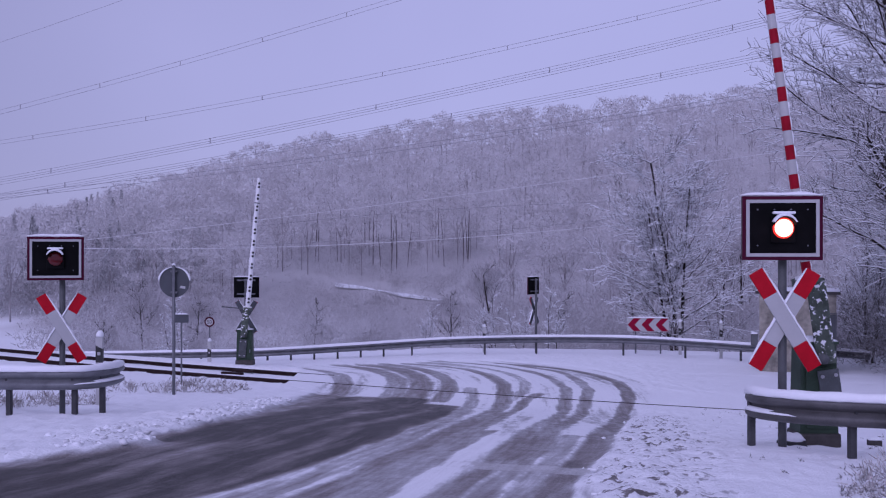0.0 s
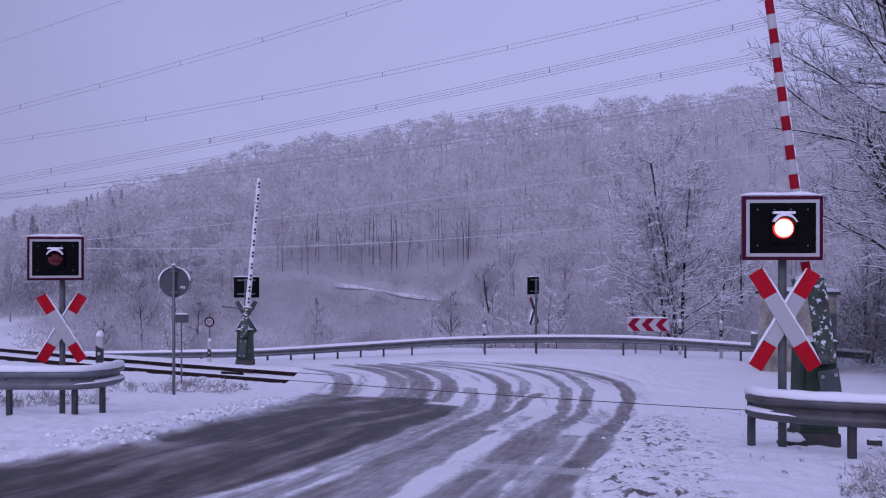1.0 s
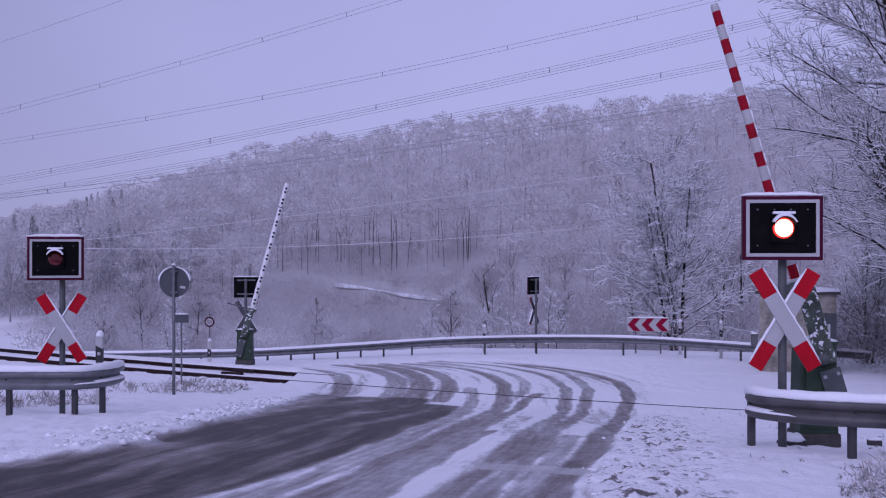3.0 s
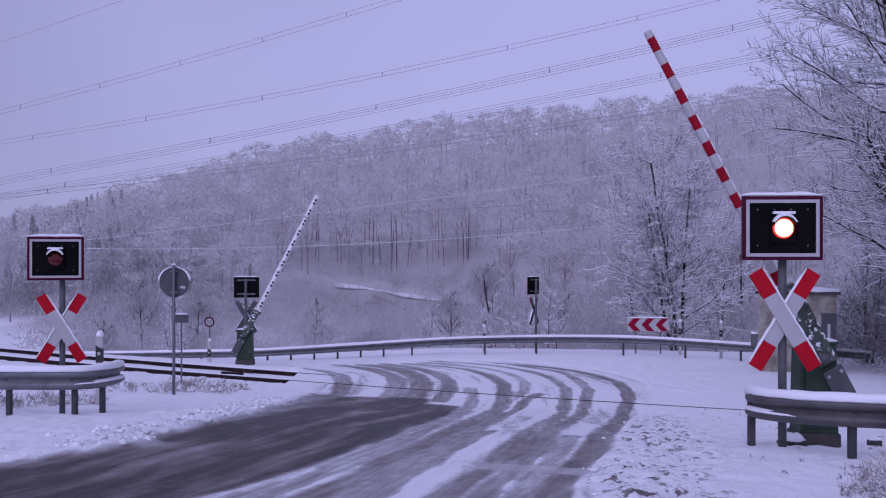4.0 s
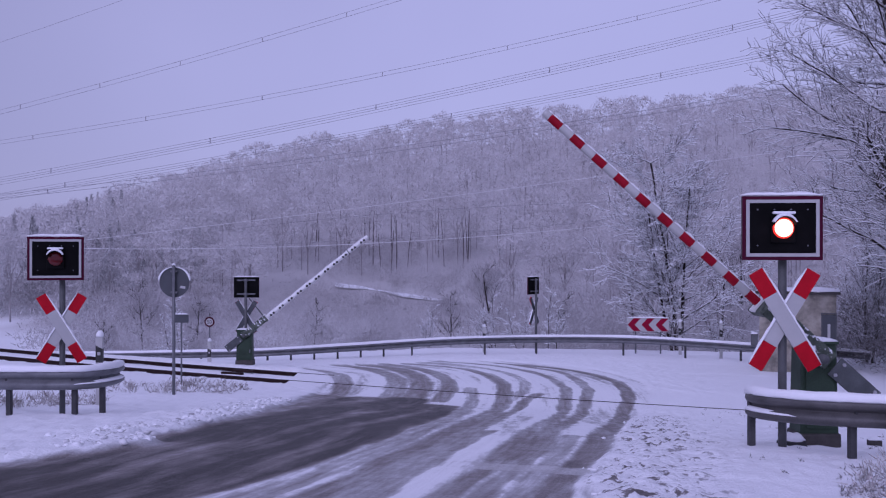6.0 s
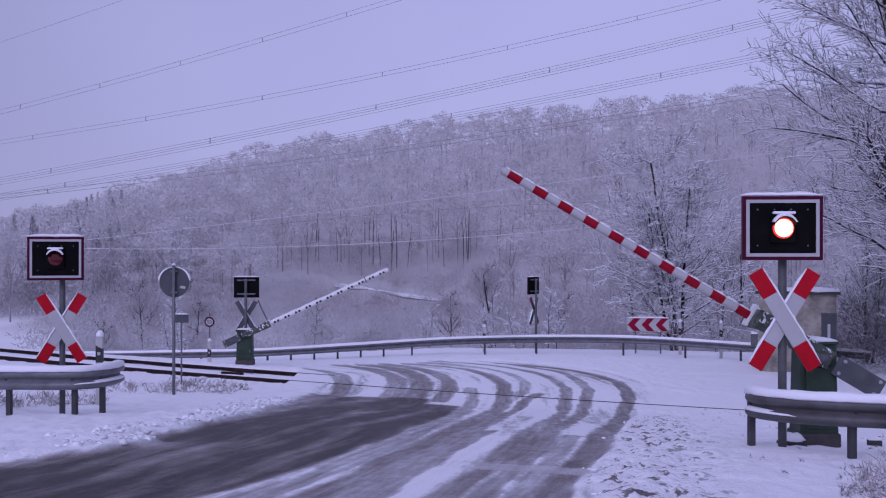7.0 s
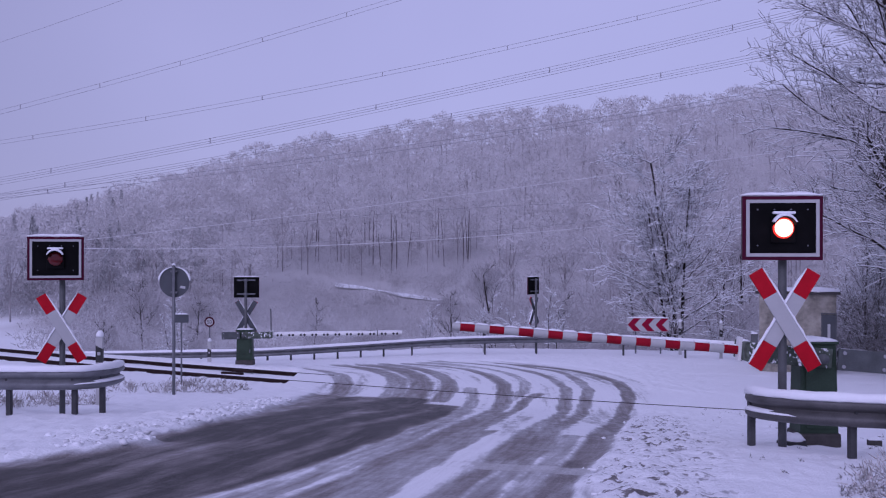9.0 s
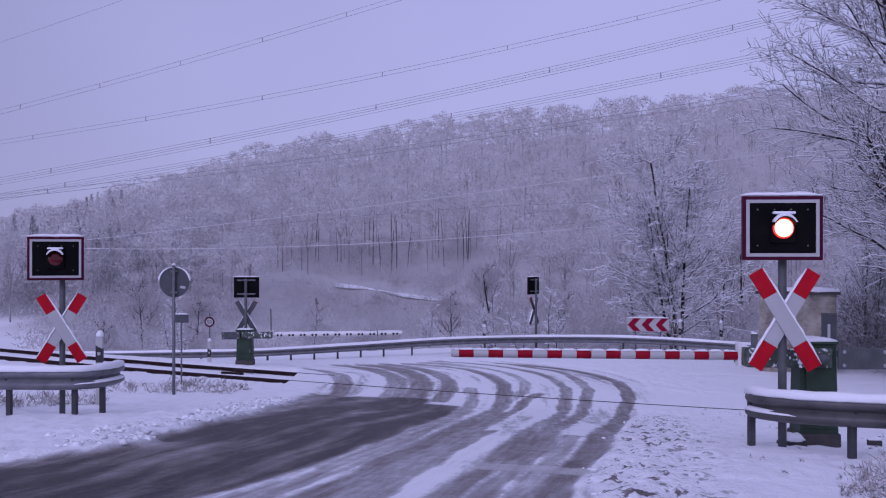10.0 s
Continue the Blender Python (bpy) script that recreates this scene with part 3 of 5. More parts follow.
def guard_rail(pts, spacing, label, posts=(), seed=1, tall=1.0, step=0.3, deep=0.055, lip=None, splice=(), steel=STEEL):
    """W-beam barrier along points (x, y, z of the top edge) with posts and a ridge of snow."""
    c = curve_points(pts, step)
    arc = np.concatenate([[0], np.cumsum(np.hypot(np.diff(c[:, 0]), np.diff(c[:, 1])))])
    root = thing("guard_rail", Matrix(), label, "guard rail", "guard rails")
    rnd = random.Random(seed)
    sheet = [(a, z * tall) for a, z in BEAM] + [(a - 0.006, z * tall) for a, z in BEAM[::-1]]
    beam = part("beam", swept(c, [sheet] * len(c)), steel, root, smooth=True)
    caps, low = [], []
    hh = deep
    for i, a in enumerate(arc):
        end = min(1.0, 0.35 + min(a, arc[-1] - a) / 0.12)
        hh = 0.7 * hh + 0.3 * deep * rnd.uniform(0.6, 1.4)
        g, over = hh * end, 0.088 + rnd.uniform(-0.008, 0.008)
        caps.append([(-0.045, -0.012), (-0.05, g * 0.45), (-0.02, g * 0.9), (0.03, g), (0.075, g * 0.8), (over - 0.005, g * 0.35),
                     (over, -0.018), (over - 0.012, -0.03 - 0.006 * rnd.random()), (0.05, -0.02)])
        if lip and abs(a - lip[0]) < lip[1]:
            thick = 0.024 * (1 - abs(a - lip[0]) / lip[1])
            low.append([(0.012, -0.172 * tall), (0.045, -0.196 * tall + thick), (0.072, -0.212 * tall + thick), (0.078 + thick * 0.5, -0.225 * tall + thick * 0.4), (0.06, -0.22 * tall)])
    part("snow", swept(c, caps), SNOW, root, "ridge of fresh snow", smooth=True)
    # snow on the right rail; on the left rail it models the steel's highlight
    if lip:
        part("snow", swept(c[np.abs(arc - lip[0]) < lip[1]], low), SNOW, root, "white strip on the lower fold: snow or modelled steel highlight", smooth=True)
    for a0, a1 in splice:
        sub = np.array([[np.interp(a, arc, c[:, k]) for k in range(3)] for a in np.linspace(a0, a1, 7)])
        lap = [(a + 0.008, z * tall * 1.01) for a, z in BEAM[1:-1]] + [(a + 0.001, z * tall) for a, z in BEAM[-2:0:-1]]
        part("splice_plate", swept(sub, [lap] * len(sub)), RAIL_POST, beam, "overlapping end of the next beam", smooth=True)
    for a in posts or np.arange(spacing * 0.35, arc[-1], spacing):
        a = a if a >= 0 else arc[-1] + a
        x, y, z = (np.interp(a, arc, c[:, k]) for k in range(3))
        g = gz(x, y + 0.08)
        post = part("post", box(0.062, 0.085, z - 0.04 - g + 0.3, (x, y + 0.075, (z - 0.04 + g - 0.3) / 2), 0.006), RAIL_POST, root)
        if posts:
            part("bolt", rod((x, y - 0.03, z - 0.155 * tall), (x, y + 0.03, z - 0.155 * tall), 0.016, sides=6), RAIL_POST, post)
    return root


guard_rail([(-13.73, 36.20, -0.19), (-11.66, 36.00, -0.15), (-9.14, 35.50, -0.06), (-6.48, 35.00, 0.04), (-3.59, 35.20, 0.18), (-0.67, 35.70, 0.33), (1.32, 36.00, 0.39),
            (3.35, 36.40, 0.39), (5.37, 36.40, 0.39), (7.31, 36.00, 0.37), (9.05, 35.00, 0.34), (10.55, 34.20, 0.29), (12.19, 33.00, 0.28), (13.4, 31.9, 0.27)],
           1.0, "long curved galvanised guard rail with a ridge of snow", tall=0.78,
           posts=(0.6, 2.2, 3.8, 5.4, 7.0, 7.8, 8.6, 9.4, 10.2, 11.0, 11.8, 12.8, 15.4, 17.3, 20.4, 22.6, 24.5, 26.6))
# lip here is a white strip standing in for a highlight on the steel
guard_rail([(-7.85, 14.80, 1.82), (-6.15, 13.60, 1.905), (-5.40, 13.28, 1.935), (-4.92, 13.20, 1.945), (-4.60, 13.32, 1.945), (-4.45, 13.66, 1.94), (-4.47, 14.05, 1.93)], 1.33,
           "short galvanised guard rail end capped with snow", posts=(0.6, -1.95, -1.0, -0.62), tall=0.88, step=0.07, deep=0.055, lip=(4.1, 0.7))
guard_rail([(3.15, 10.30, 2.07), (3.04, 9.92, 2.12), (3.16, 9.58, 2.14), (3.48, 9.32, 2.15), (3.90, 9.18, 2.15), (4.5, 9.08, 2.14), (5.3, 9.02, 2.12)], 1.15,
           "galvanised guard rail end piled with snow", posts=(0.32, 1.45, 2.9), tall=0.86, step=0.07, deep=0.05, lip=(0.35, 0.75), splice=((1.70, 2.3),), steel=DULL_STEEL)


# ---- crossing signals ----
def disc(radius, depth, at, sides=28, dome=0.0):
    """A lens facing -y, domed by dome."""
    bm = bmesh.new()
    rings = []
    for k in range(6):
        a = k / 5 * math.pi / 2
        r, h = radius * math.sin(a), dome * math.cos(a)
        rings.append([bm.verts.new((at[0] + r * math.cos(2 * math.pi * j / sides), at[1] - h, at[2] + r * math.sin(2 * math.pi * j / sides)))
                      for j in range(sides)] if k else [bm.verts.new((at[0], at[1] - dome, at[2]))])
    for j in range(sides):
        bm.faces.new((rings[0][0], rings[1][j], rings[1][(j + 1) % sides]))
    for r, s in zip(rings[1:], rings[2:]):
        for j in range(sides):
            bm.faces.new((r[j], s[j], s[(j + 1) % sides], r[(j + 1) % sides]))
    back = [bm.verts.new((v.co.x, at[1] + depth, v.co.z)) for v in rings[-1]]
    for j in range(sides):
        bm.faces.new((rings[-1][j], back[j], back[(j + 1) % sides], rings[-1][(j + 1) % sides]))
    bm.faces.new(back[::-1])
    bmesh.ops.recalc_face_normals(bm, faces=bm.faces)
    return bm


def hood(r, length, at):
    """A half-round visor over the lens, open below."""
    bm = bmesh.new()
    rows = []
    for yy, rr in ((0, r), (-length, r * 1.02)):
        for inner in (0, 1):
            rows.append([bm.verts.new((at[0] + (rr - 0.008 * inner) * math.cos(a), at[1] + yy, at[2] + (rr - 0.008 * inner) * math.sin(a)))
                         for a in np.linspace(0.3, math.pi - 0.3, 17)])
    o0, i0, o1, i1 = rows
    for p, q in ((o0, o1), (o1, i1), (i1, i0), (i0, o0)):
        for j in range(16):
            bm.faces.new((p[j], q[j], q[j + 1], p[j + 1]))
    bmesh.ops.recalc_face_normals(bm, faces=bm.faces)
    return bm


def cross_arm(parent, turn, y, z, snow_seed):
    """One board of the saltire: white with red ends."""
    m = pose(0, y, z, 0, turn, 0)
    length, w, t = 1.10, 0.148, 0.022
    bm = box(w, t, length * 0.5, bevel=0.004)
    bmesh.ops.transform(bm, matrix=m, verts=bm.verts)
    arm = part("cross_arm", bm, WHITE, parent, "white reflective board with red ends")
    for s in (-1, 1):
        tip = box(w, t, length * 0.25, (0, 0, s * length * 0.375), 0.004)
        bmesh.ops.transform(tip, matrix=m, verts=tip.verts)
        part("red_end", tip, RED, arm)
    rear = box(w * 0.98, 0.008, length * 0.99, (0, 0.016, 0))
    bmesh.ops.transform(rear, matrix=m, verts=rear.verts)
    part("backing", rear, SIGN_BACK, arm, "grey sheet-metal back")
    ridge = snow_cap(length * 0.98, 0.05, 0.022, seed=snow_seed, axis="x")
    side = 1 if turn < 0 else -1
    bmesh.ops.transform(ridge, matrix=m @ Matrix.Translation((side * w / 2, 0, 0)) @ pose(0, 0, 0, 0, side * 90, 0), verts=ridge.verts)
    part("snow", ridge, SNOW, arm, "thin rim of snow", smooth=True)
    return arm


def crossing_signal(at, turn, label, lift=0.0, lens=LENS_RED, bulb=BULB_HOT, bulb_r=0.088, seed=0, panel_shift=0.0, size=1.0, cross_z=None):
    """Post, black signal panel with red and white rim, hooded lamp and saltire; faces -y at turn 0."""
    root = thing("crossing_signal", pose(*at, 0, 0, turn) @ Matrix.Scale(size, 4), label, "railway signal", "crossing signals")
    c, top = 2.166 + lift, 2.478 + lift
    part("post", rod((0, 0, -0.4), (0, 0, top - 0.05), 0.042, sides=16), POST_GREY, root, smooth=True)
    x = panel_shift
    panel = part("panel", box(0.70, 0.05, 0.555, (x, -0.125, c), 0.004), BLACK, root, "black signal panel")
    part("border", plate_frame(0.768, 0.624, 0.034, 0.03, (x, -0.134, c)), BORDER_RED, panel, "dark red border")
    part("backing", box(0.762, 0.03, 0.618, (x, -0.098, c), 0.004), BLACK, panel)
    part("border", plate_frame(0.698, 0.554, 0.032, 0.02, (x, -0.15, c)), WHITE, panel, "white inner border")
    for sx in (-0.24, -0.08, 0.08, 0.24):
        for sz in (-0.17, 0.18):
            if abs(sx) > 0.1 or sz > 0:
                part("rivet", rod((x + sx, -0.146, c + sz), (x + sx, -0.158, c + sz), 0.008, sides=8), STEEL, panel)
    for z in (c + 0.22, c - 0.2):
        part("bracket", box(0.55, 0.04, 0.045, (x, -0.065, z), 0.004), STEEL, root)
        part("clamp", rod((-0.0, 0.0, z - 0.03), (0.0, 0.0, z + 0.03), 0.056, sides=12), STEEL, root)
    part("lamp_housing", box(0.24, 0.05, 0.28, (x, -0.152, c - 0.005), 0.008), BLACK, panel)
    part("visor", hood(0.110, 0.10, (x, -0.175, c + 0.0)), BLACK, panel)
    part("snow", box(0.215, 0.07, 0.026, (x, -0.2, c + 0.148), 0.011), SNOW, panel, "strip of snow on the lamp housing", smooth=True)
    ridge = bmesh.new()
    rings = []
    for a in np.linspace(0.5, math.pi - 0.5, 19):
        thick = 0.004 + 0.024 * math.sin(a) ** 0.8
        rings.append([ridge.verts.new((x + rr * math.cos(a), -0.175 + yy, c + rr * math.sin(a)))
                      for yy, rr in ((-0.01, 0.111), (-0.01, 0.111 + thick), (-0.06, 0.114 + thick * 1.1), (-0.106, 0.113 + thick * 0.7), (-0.106, 0.1135))])
    for r, s in zip(rings, rings[1:]):
        for j in range(5):
            ridge.faces.new((r[j], r[(j + 1) % 5], s[(j + 1) % 5], s[j]))
    bmesh.ops.recalc_face_normals(ridge, faces=ridge.faces)
    part("snow", ridge, SNOW, panel, "snow clinging to the visor", smooth=True)
    part("lens", disc(0.102, 0.02, (x, -0.182, c), dome=0.03), lens, panel, "round red lamp lens", smooth=True)
    light = part("bulb", disc(bulb_r, 0.012, (x, -0.182, c), dome=0.048), bulb, root, "lamp bulb that brightens and dims", smooth=True)
    part("snow", snow_cap(0.775, 0.11, 0.035, (x, -0.1, top + 0.008), seed), SNOW, root, "snow along the top edge", smooth=True)
    zc = cross_z or 1.27 + lift
    cross_arm(root, -31, -0.1, zc, seed + 1)
    cross_arm(root, 31, -0.075, zc, seed + 2)
    part("clamp", box(0.13, 0.06, 0.05, (0, -0.035, zc), 0.004), STEEL, root)
    return root, light


sx, sy = (3.35, 10.06)
signal_near, bulb_near = crossing_signal((sx, sy, gz(sx, sy)), -4, "lit red crossing signal with saltire, snow on its top, beside barrier", seed=11, panel_shift=-0.035, lift=0.08)
sx, sy = (-5.14, 13.76)
signal_left, bulb_left = crossing_signal((sx, sy, gz(sx, sy)), 14, "dimly lit crossing signal with saltire behind a guard rail end",
                                         lens=LENS_DARK, bulb=BULB_DIM, bulb_r=0.07, seed=21, panel_shift=-0.075, size=0.93, lift=0.15, cross_z=1.31)
crossing_signal((-6.0, 31.0, gz(-6.0, 31.0)), 180, "crossing signal seen from behind beside the far barrier", lift=0.24, lens=LENS_DARK, bulb=LENS_DARK, seed=31)
crossing_signal((3.36, 36.8, gz(3.36, 36.8)), -124, "crossing signal turned away behind the curved guard rail", lift=0.36, lens=LENS_DARK, bulb=LENS_DARK, seed=41)


# ---- barriers ----
def taper_box(w0, d0, w1, d1, z0, z1, bevel=0.015):
    bm = bmesh.new()
    bmesh.ops.create_cube(bm, size=1)
    for v in bm.verts:
        up = v.co.z > 0
        v.co = Vector((v.co.x * (w1 if up else w0), v.co.y * (d1 if up else d0), z1 if up else z0))
    bmesh.ops.bevel(bm, geom=bm.edges[:], offset=bevel, segments=2, affect="EDGES", profile=0.5)
    return bm


def barrier_drive(at, turn, label, w=0.40, tall=1.1, seed=5):
    """Green machine housing on a concrete foot; the boom turns on its shaft."""
    root = thing("barrier_drive", pose(*at, 0, 0, turn), label, "barrier machine", "barrier machines")
    part("foundation", box(w * 1.08, 0.42, 0.62, (0, 0, -0.08), 0.02), CONCRETE, root, "rough dark concrete foot")
    body = part("housing", taper_box(w, 0.36, w * 0.92, 0.3, 0.2, tall), GREEN, root, "green sheet-metal housing")
    part("lid", box(w, 0.36, 0.03, (0, 0, tall + 0.012), 0.008), GREEN, body)
    part("door", box(w * 0.72, 0.012, tall * 0.55, (0, -0.185, tall * 0.52), 0.004), GREEN, body)
    part("snow", snow_cap(w * 1.0, 0.34, 0.045, (0, 0, tall + 0.026), seed), SNOW, root, "snow on the lid", smooth=True)
    part("shaft", rod((0, -0.32, tall - 0.14), (0, 0.32, tall - 0.14), 0.05), POST_GREY, root, smooth=True)
    part("latch", box(0.03, 0.03, 0.1, (w * 0.36, -0.19, tall * 0.45), 0.004), STEEL, body)
    return root


def barrier_boom(at, m_turn, length, label, red_from, band, radius, spots=0, flag=False, seed=9, side=1):
    """Boom that points to +x in its own space and turns about y; two arm plates carry it, weighted at the back."""
    root = thing("barrier_boom", m_turn, label, "barrier", "barrier booms")
    for s in (side,):
        part("arm_plate", box(0.86, 0.025, 0.2, (0.37, s * 0.22, 0), 0.006), SNOW_FLECKED, root, "weathered green arm plate")
        w = part("counterweight", box(0.54, 0.03, 0.22, (-0.39, s * 0.22, 0.0), 0.006), WEIGHT, root, "grey counterweight plate")
        for bx in (-0.18, -0.6):
            for bz in (-0.07, 0.07):
                part("bolt", rod((bx, s * 0.235, bz), (bx, s * 0.25, bz), 0.02, sides=6), WIRE, w)
    part("crossbar", box(0.09, 0.06, 0.2, (-0.6, side * 0.2, 0), 0.01), POST_GREY, root)
    part("clamp", box(0.10, 0.46, 0.2, (0.78, 0, 0), 0.015), GREEN_GREY, root)
    part("flange", box(0.04, 0.13, 0.25, (0.84, 0, 0.01), 0.01), WHITE_PAINT, root, "white end flange of the boom")
    part("snow", snow_cap(0.08, 0.2, 0.02, (0.79, 0, 0.097), seed), SNOW, root, "snow on the boom's root", smooth=True)
    x, i = red_from, 0
    while x < length - 0.01:
        e = min(x + band, length)
        r0, r1 = radius * (1 - 0.12 * x / length), radius * (1 - 0.12 * e / length)
        red = i % 2 == 0 and not spots
        bm = rod((x, 0, 0), (e, 0, 0), r0, r1, sides=20)
        part("band", bm, BOOM_RED if red else (WHITE_PAINT if spots else WHITE_PLASTIC), root, "red boom band" if red else "white boom band", smooth=False)
        if radius > 0:
            part("snow", snow_cap((e - x) * 0.96, radius * 1.2, 0.02, ((x + e) / 2, 0, r0 * 0.84), seed + i), SNOW, root, smooth=True)
        x, i = e, i + 1
    part("end_cap", rod((length, 0, 0), (length + 0.03, 0, 0), radius * 0.88, radius * 0.7, 20), WHITE_PLASTIC, root)
    for k in range(spots):
        cx = 1.04 + k * (length - 1.25) / (spots - 1)
        for d in (-0.055, 0.055):
            part("reflector", rod((cx + d * 1.0, -radius * 0.8, -0.02), (cx + d, -radius * 1.04, -0.02), 0.036, sides=10), BLACK_PLASTIC, root, "small black reflector")
    if flag:
        part("rod", box(0.035, 0.03, 0.72, (0.78, 0.0, 0.42), 0.004), POST_GREY, root, "grey upright rod")
        part("joint", rod((length * 0.84, 0, 0), (length * 0.845, 0, 0), radius * 1.25), POST_GREY, root)
    return root


PIVOT_NEAR = Vector((3.96, 10.75, 2.37))
PIVOT_FAR = Vector((-5.94, 30.60, 0.92))
gx_, gy_ = PIVOT_NEAR.x, PIVOT_NEAR.y
barrier_drive((gx_ - 0.05, gy_, gz(gx_, gy_)), 0, "green barrier machine on a concrete foot, snow on its lid", 0.40, PIVOT_NEAR.z + 0.14 - gz(gx_, gy_))
gx_, gy_ = PIVOT_FAR.x, PIVOT_FAR.y
barrier_drive((gx_, gy_, gz(gx_, gy_)), 0, "green barrier machine across the railway, dusted with snow", 0.48, PIVOT_FAR.z + 0.14 - gz(gx_, gy_), 6)
boom_near = barrier_boom(PIVOT_NEAR, Matrix(), 3.845, "red and white striped barrier boom with snow on top", 0.853, 0.1547, 0.051)
boom_far = barrier_boom(PIVOT_FAR, Matrix(), 4.72, "white barrier boom with paired black reflectors, seen from behind", 0.82, 0.975, 0.072, spots=11, flag=True, seed=19, side=-1)

x, y = (3.59, 10.50)
root = thing("cable_box", pose(x, y, gz(x, y), 0, 0, 20), "low dark cable box half buried in snow at the signal", "cable box")
part("body", box(0.26, 0.16, 0.14, (0, 0, 0.06), 0.015), BLACK_PLASTIC, root)
part("snow", snow_cap(0.2, 0.16, 0.09, (0.03, 0, 0.12), 61), SNOW, root, "rounded lump of snow", smooth=True)
part("cable", rod((-0.12, -0.05, 0.05), (-0.24, -0.02, -0.02), 0.018), BLACK_PLASTIC, root)
part("cable", rod((0.11, -0.06, 0.1), (0.17, -0.1, -0.03), 0.015), BLACK_PLASTIC, root)
x, y = (4.82, 11.38)
root = thing("cable_marker", pose(x, y, gz(x, y)), "small dark marker block standing in the snow", "marker block")
part("body", box(0.14, 0.1, 0.22, (0, 0, 0.03), 0.01), CONCRETE, root)
part("snow", snow_cap(0.15, 0.11, 0.03, (0, 0, 0.14), 62), SNOW, root, smooth=True)

# ---- road furniture ----
def delineator(at, label, seed=0, h=1.0, b0=0.5):
    """Three-sided white post with a slanting black band and a cap of snow."""
    root = thing("delineator_post", pose(*at, 0, 0, -4), label, "marker post", "marker posts")
    def prism(z0, z1, slant0=0.0, slant1=0.0, grow=0.0):
        bm = bmesh.new()
        base = [(-0.055, -0.03), (0.055, -0.03), (0.042, 0.05), (-0.042, 0.05)]
        lo = [bm.verts.new((x * (1 + grow), y * (1 + grow), z0 + slant0 * x)) for x, y in base]
        hi = [bm.verts.new((x * (1 + grow), y * (1 + grow), z1 + slant1 * x)) for x, y in base]
        bm.faces.new(lo[::-1]), bm.faces.new(hi)
        for k in range(4):
            bm.faces.new((lo[k], lo[(k + 1) % 4], hi[(k + 1) % 4], hi[k]))
        return bm
    part("post", prism(-1.2, h * b0), WHITE_PLASTIC, root)
    band = part("band", prism(h * b0, h * (b0 + 0.24), 0, -0.5, 0.02), BLACK_PLASTIC, root, "black band")
    part("reflector", box(0.05, 0.008, 0.05, (0.0, -0.036, h * (b0 + 0.14)), 0.003), WHITE, band)
    part("head", prism(h * (b0 + 0.24), h, -0.5, -0.3), WHITE_PLASTIC, root)
    cap = bmesh.new()
    bmesh.ops.create_icosphere(cap, subdivisions=3, radius=1)
    for v in cap.verts:
        v.co = Vector((v.co.x * 0.062 + 0.008 * max(0, v.co.z), v.co.y * 0.055, (v.co.z * 0.085 if v.co.z > 0 else v.co.z * 0.03) + h)) * 1.0
    part("snow", cap, SNOW, root, "cap of snow", smooth=True)
    return root


def stand(px, py):
    return (px, py, gz(px, py) + 0.05)


x, y, z = (-5.39, 16.00, 2.14)
delineator((x, y, z - 1.0), "white marker post with black band and tall snow cap", 1, 1.0, 0.58)
for spot in ((-7.22, 31.50, 0.72), (1.50, 37.00, 0.75), (8.58, 36.90, 0.94), (9.71, 35.60, 0.99)):
    x, y, z = spot
    delineator((x, y, z - 1.06), "snow-capped white marker post behind the guard rail", int(x * 10), 1.0)


def round_sign(at, top, r, label, front=None, turn=0):
    root = thing("traffic_sign", pose(*at, 0, 0, turn), label, "traffic sign", "traffic signs")
    part("post", rod((0, 0, -0.3), (0, 0, top), 0.032, sides=12), STEEL, root, smooth=True)
    bm = rod((0, 0.05, top - r - 0.04), (0, 0.062, top - r - 0.04), r, sides=40)
    plate = part("plate", bm, SIGN_BACK, root, "grey back of a round sign")
    for z in (top - 0.12, top - 2 * r + 0.06):
        part("clamp", box(0.13, 0.06, 0.035, (0, 0.02, z), 0.004), STEEL, root)
    rim = bmesh.new()
    for k in range(25):
        a = math.pi * (0.04 + 0.92 * k / 24)
        for yy, rr in ((0.03, r), (0.08, r), (0.08, r + 0.02 + 0.012 * math.sin(3 * a)), (0.03, r + 0.02 + 0.012 * math.sin(3 * a))):
            rim.verts.new((rr * math.cos(a), yy, top - r - 0.04 + rr * math.sin(a)))
    rim.verts.ensure_lookup_table()
    for k in range(24):
        for j in range(4):
            rim.faces.new((rim.verts[4 * k + j], rim.verts[4 * k + (j + 1) % 4], rim.verts[4 * k + 4 + (j + 1) % 4], rim.verts[4 * k + 4 + j]))
    bmesh.ops.recalc_face_normals(rim, faces=rim.faces)
    part("snow", rim, SNOW, root, "thin snow on the rim", smooth=True)
    part("snow", snow_cap(0.07, 0.07, 0.05, (0, 0, top), 3), SNOW, root, smooth=True)
    return root, plate


x, y = (-5.38, 20.36)
s_ = 1803 / y
_, plate = round_sign((x, y, gz(x, y)), 235 / s_, 0.3, "round traffic sign seen from its grey back, snow on the rim")
part("sticker", box(0.1, 0.004, 0.05, (0.17, 0.046, 235 / s_ - 0.44), turn=pose(0, 0, 0, 0, 10, 0)), WHITE, plate, "small pale sticker")
# small plate on a thin post beside it
x, y, z = (-6.29, 24.50, 1.94)
root = thing("sign_board", pose(x, y, gz(x, y)), "small grey rectangular sign back on a thin post", "traffic sign")
hgt = z - gz(x, y)
part("post", rod((0, 0, -0.3), (0, 0, hgt + 0.03), 0.022), STEEL, root)
part("plate", box(0.36, 0.015, 0.2, (0, -0.03, hgt - 0.11), 0.004), SIGN_BACK, root, "grey sign back")
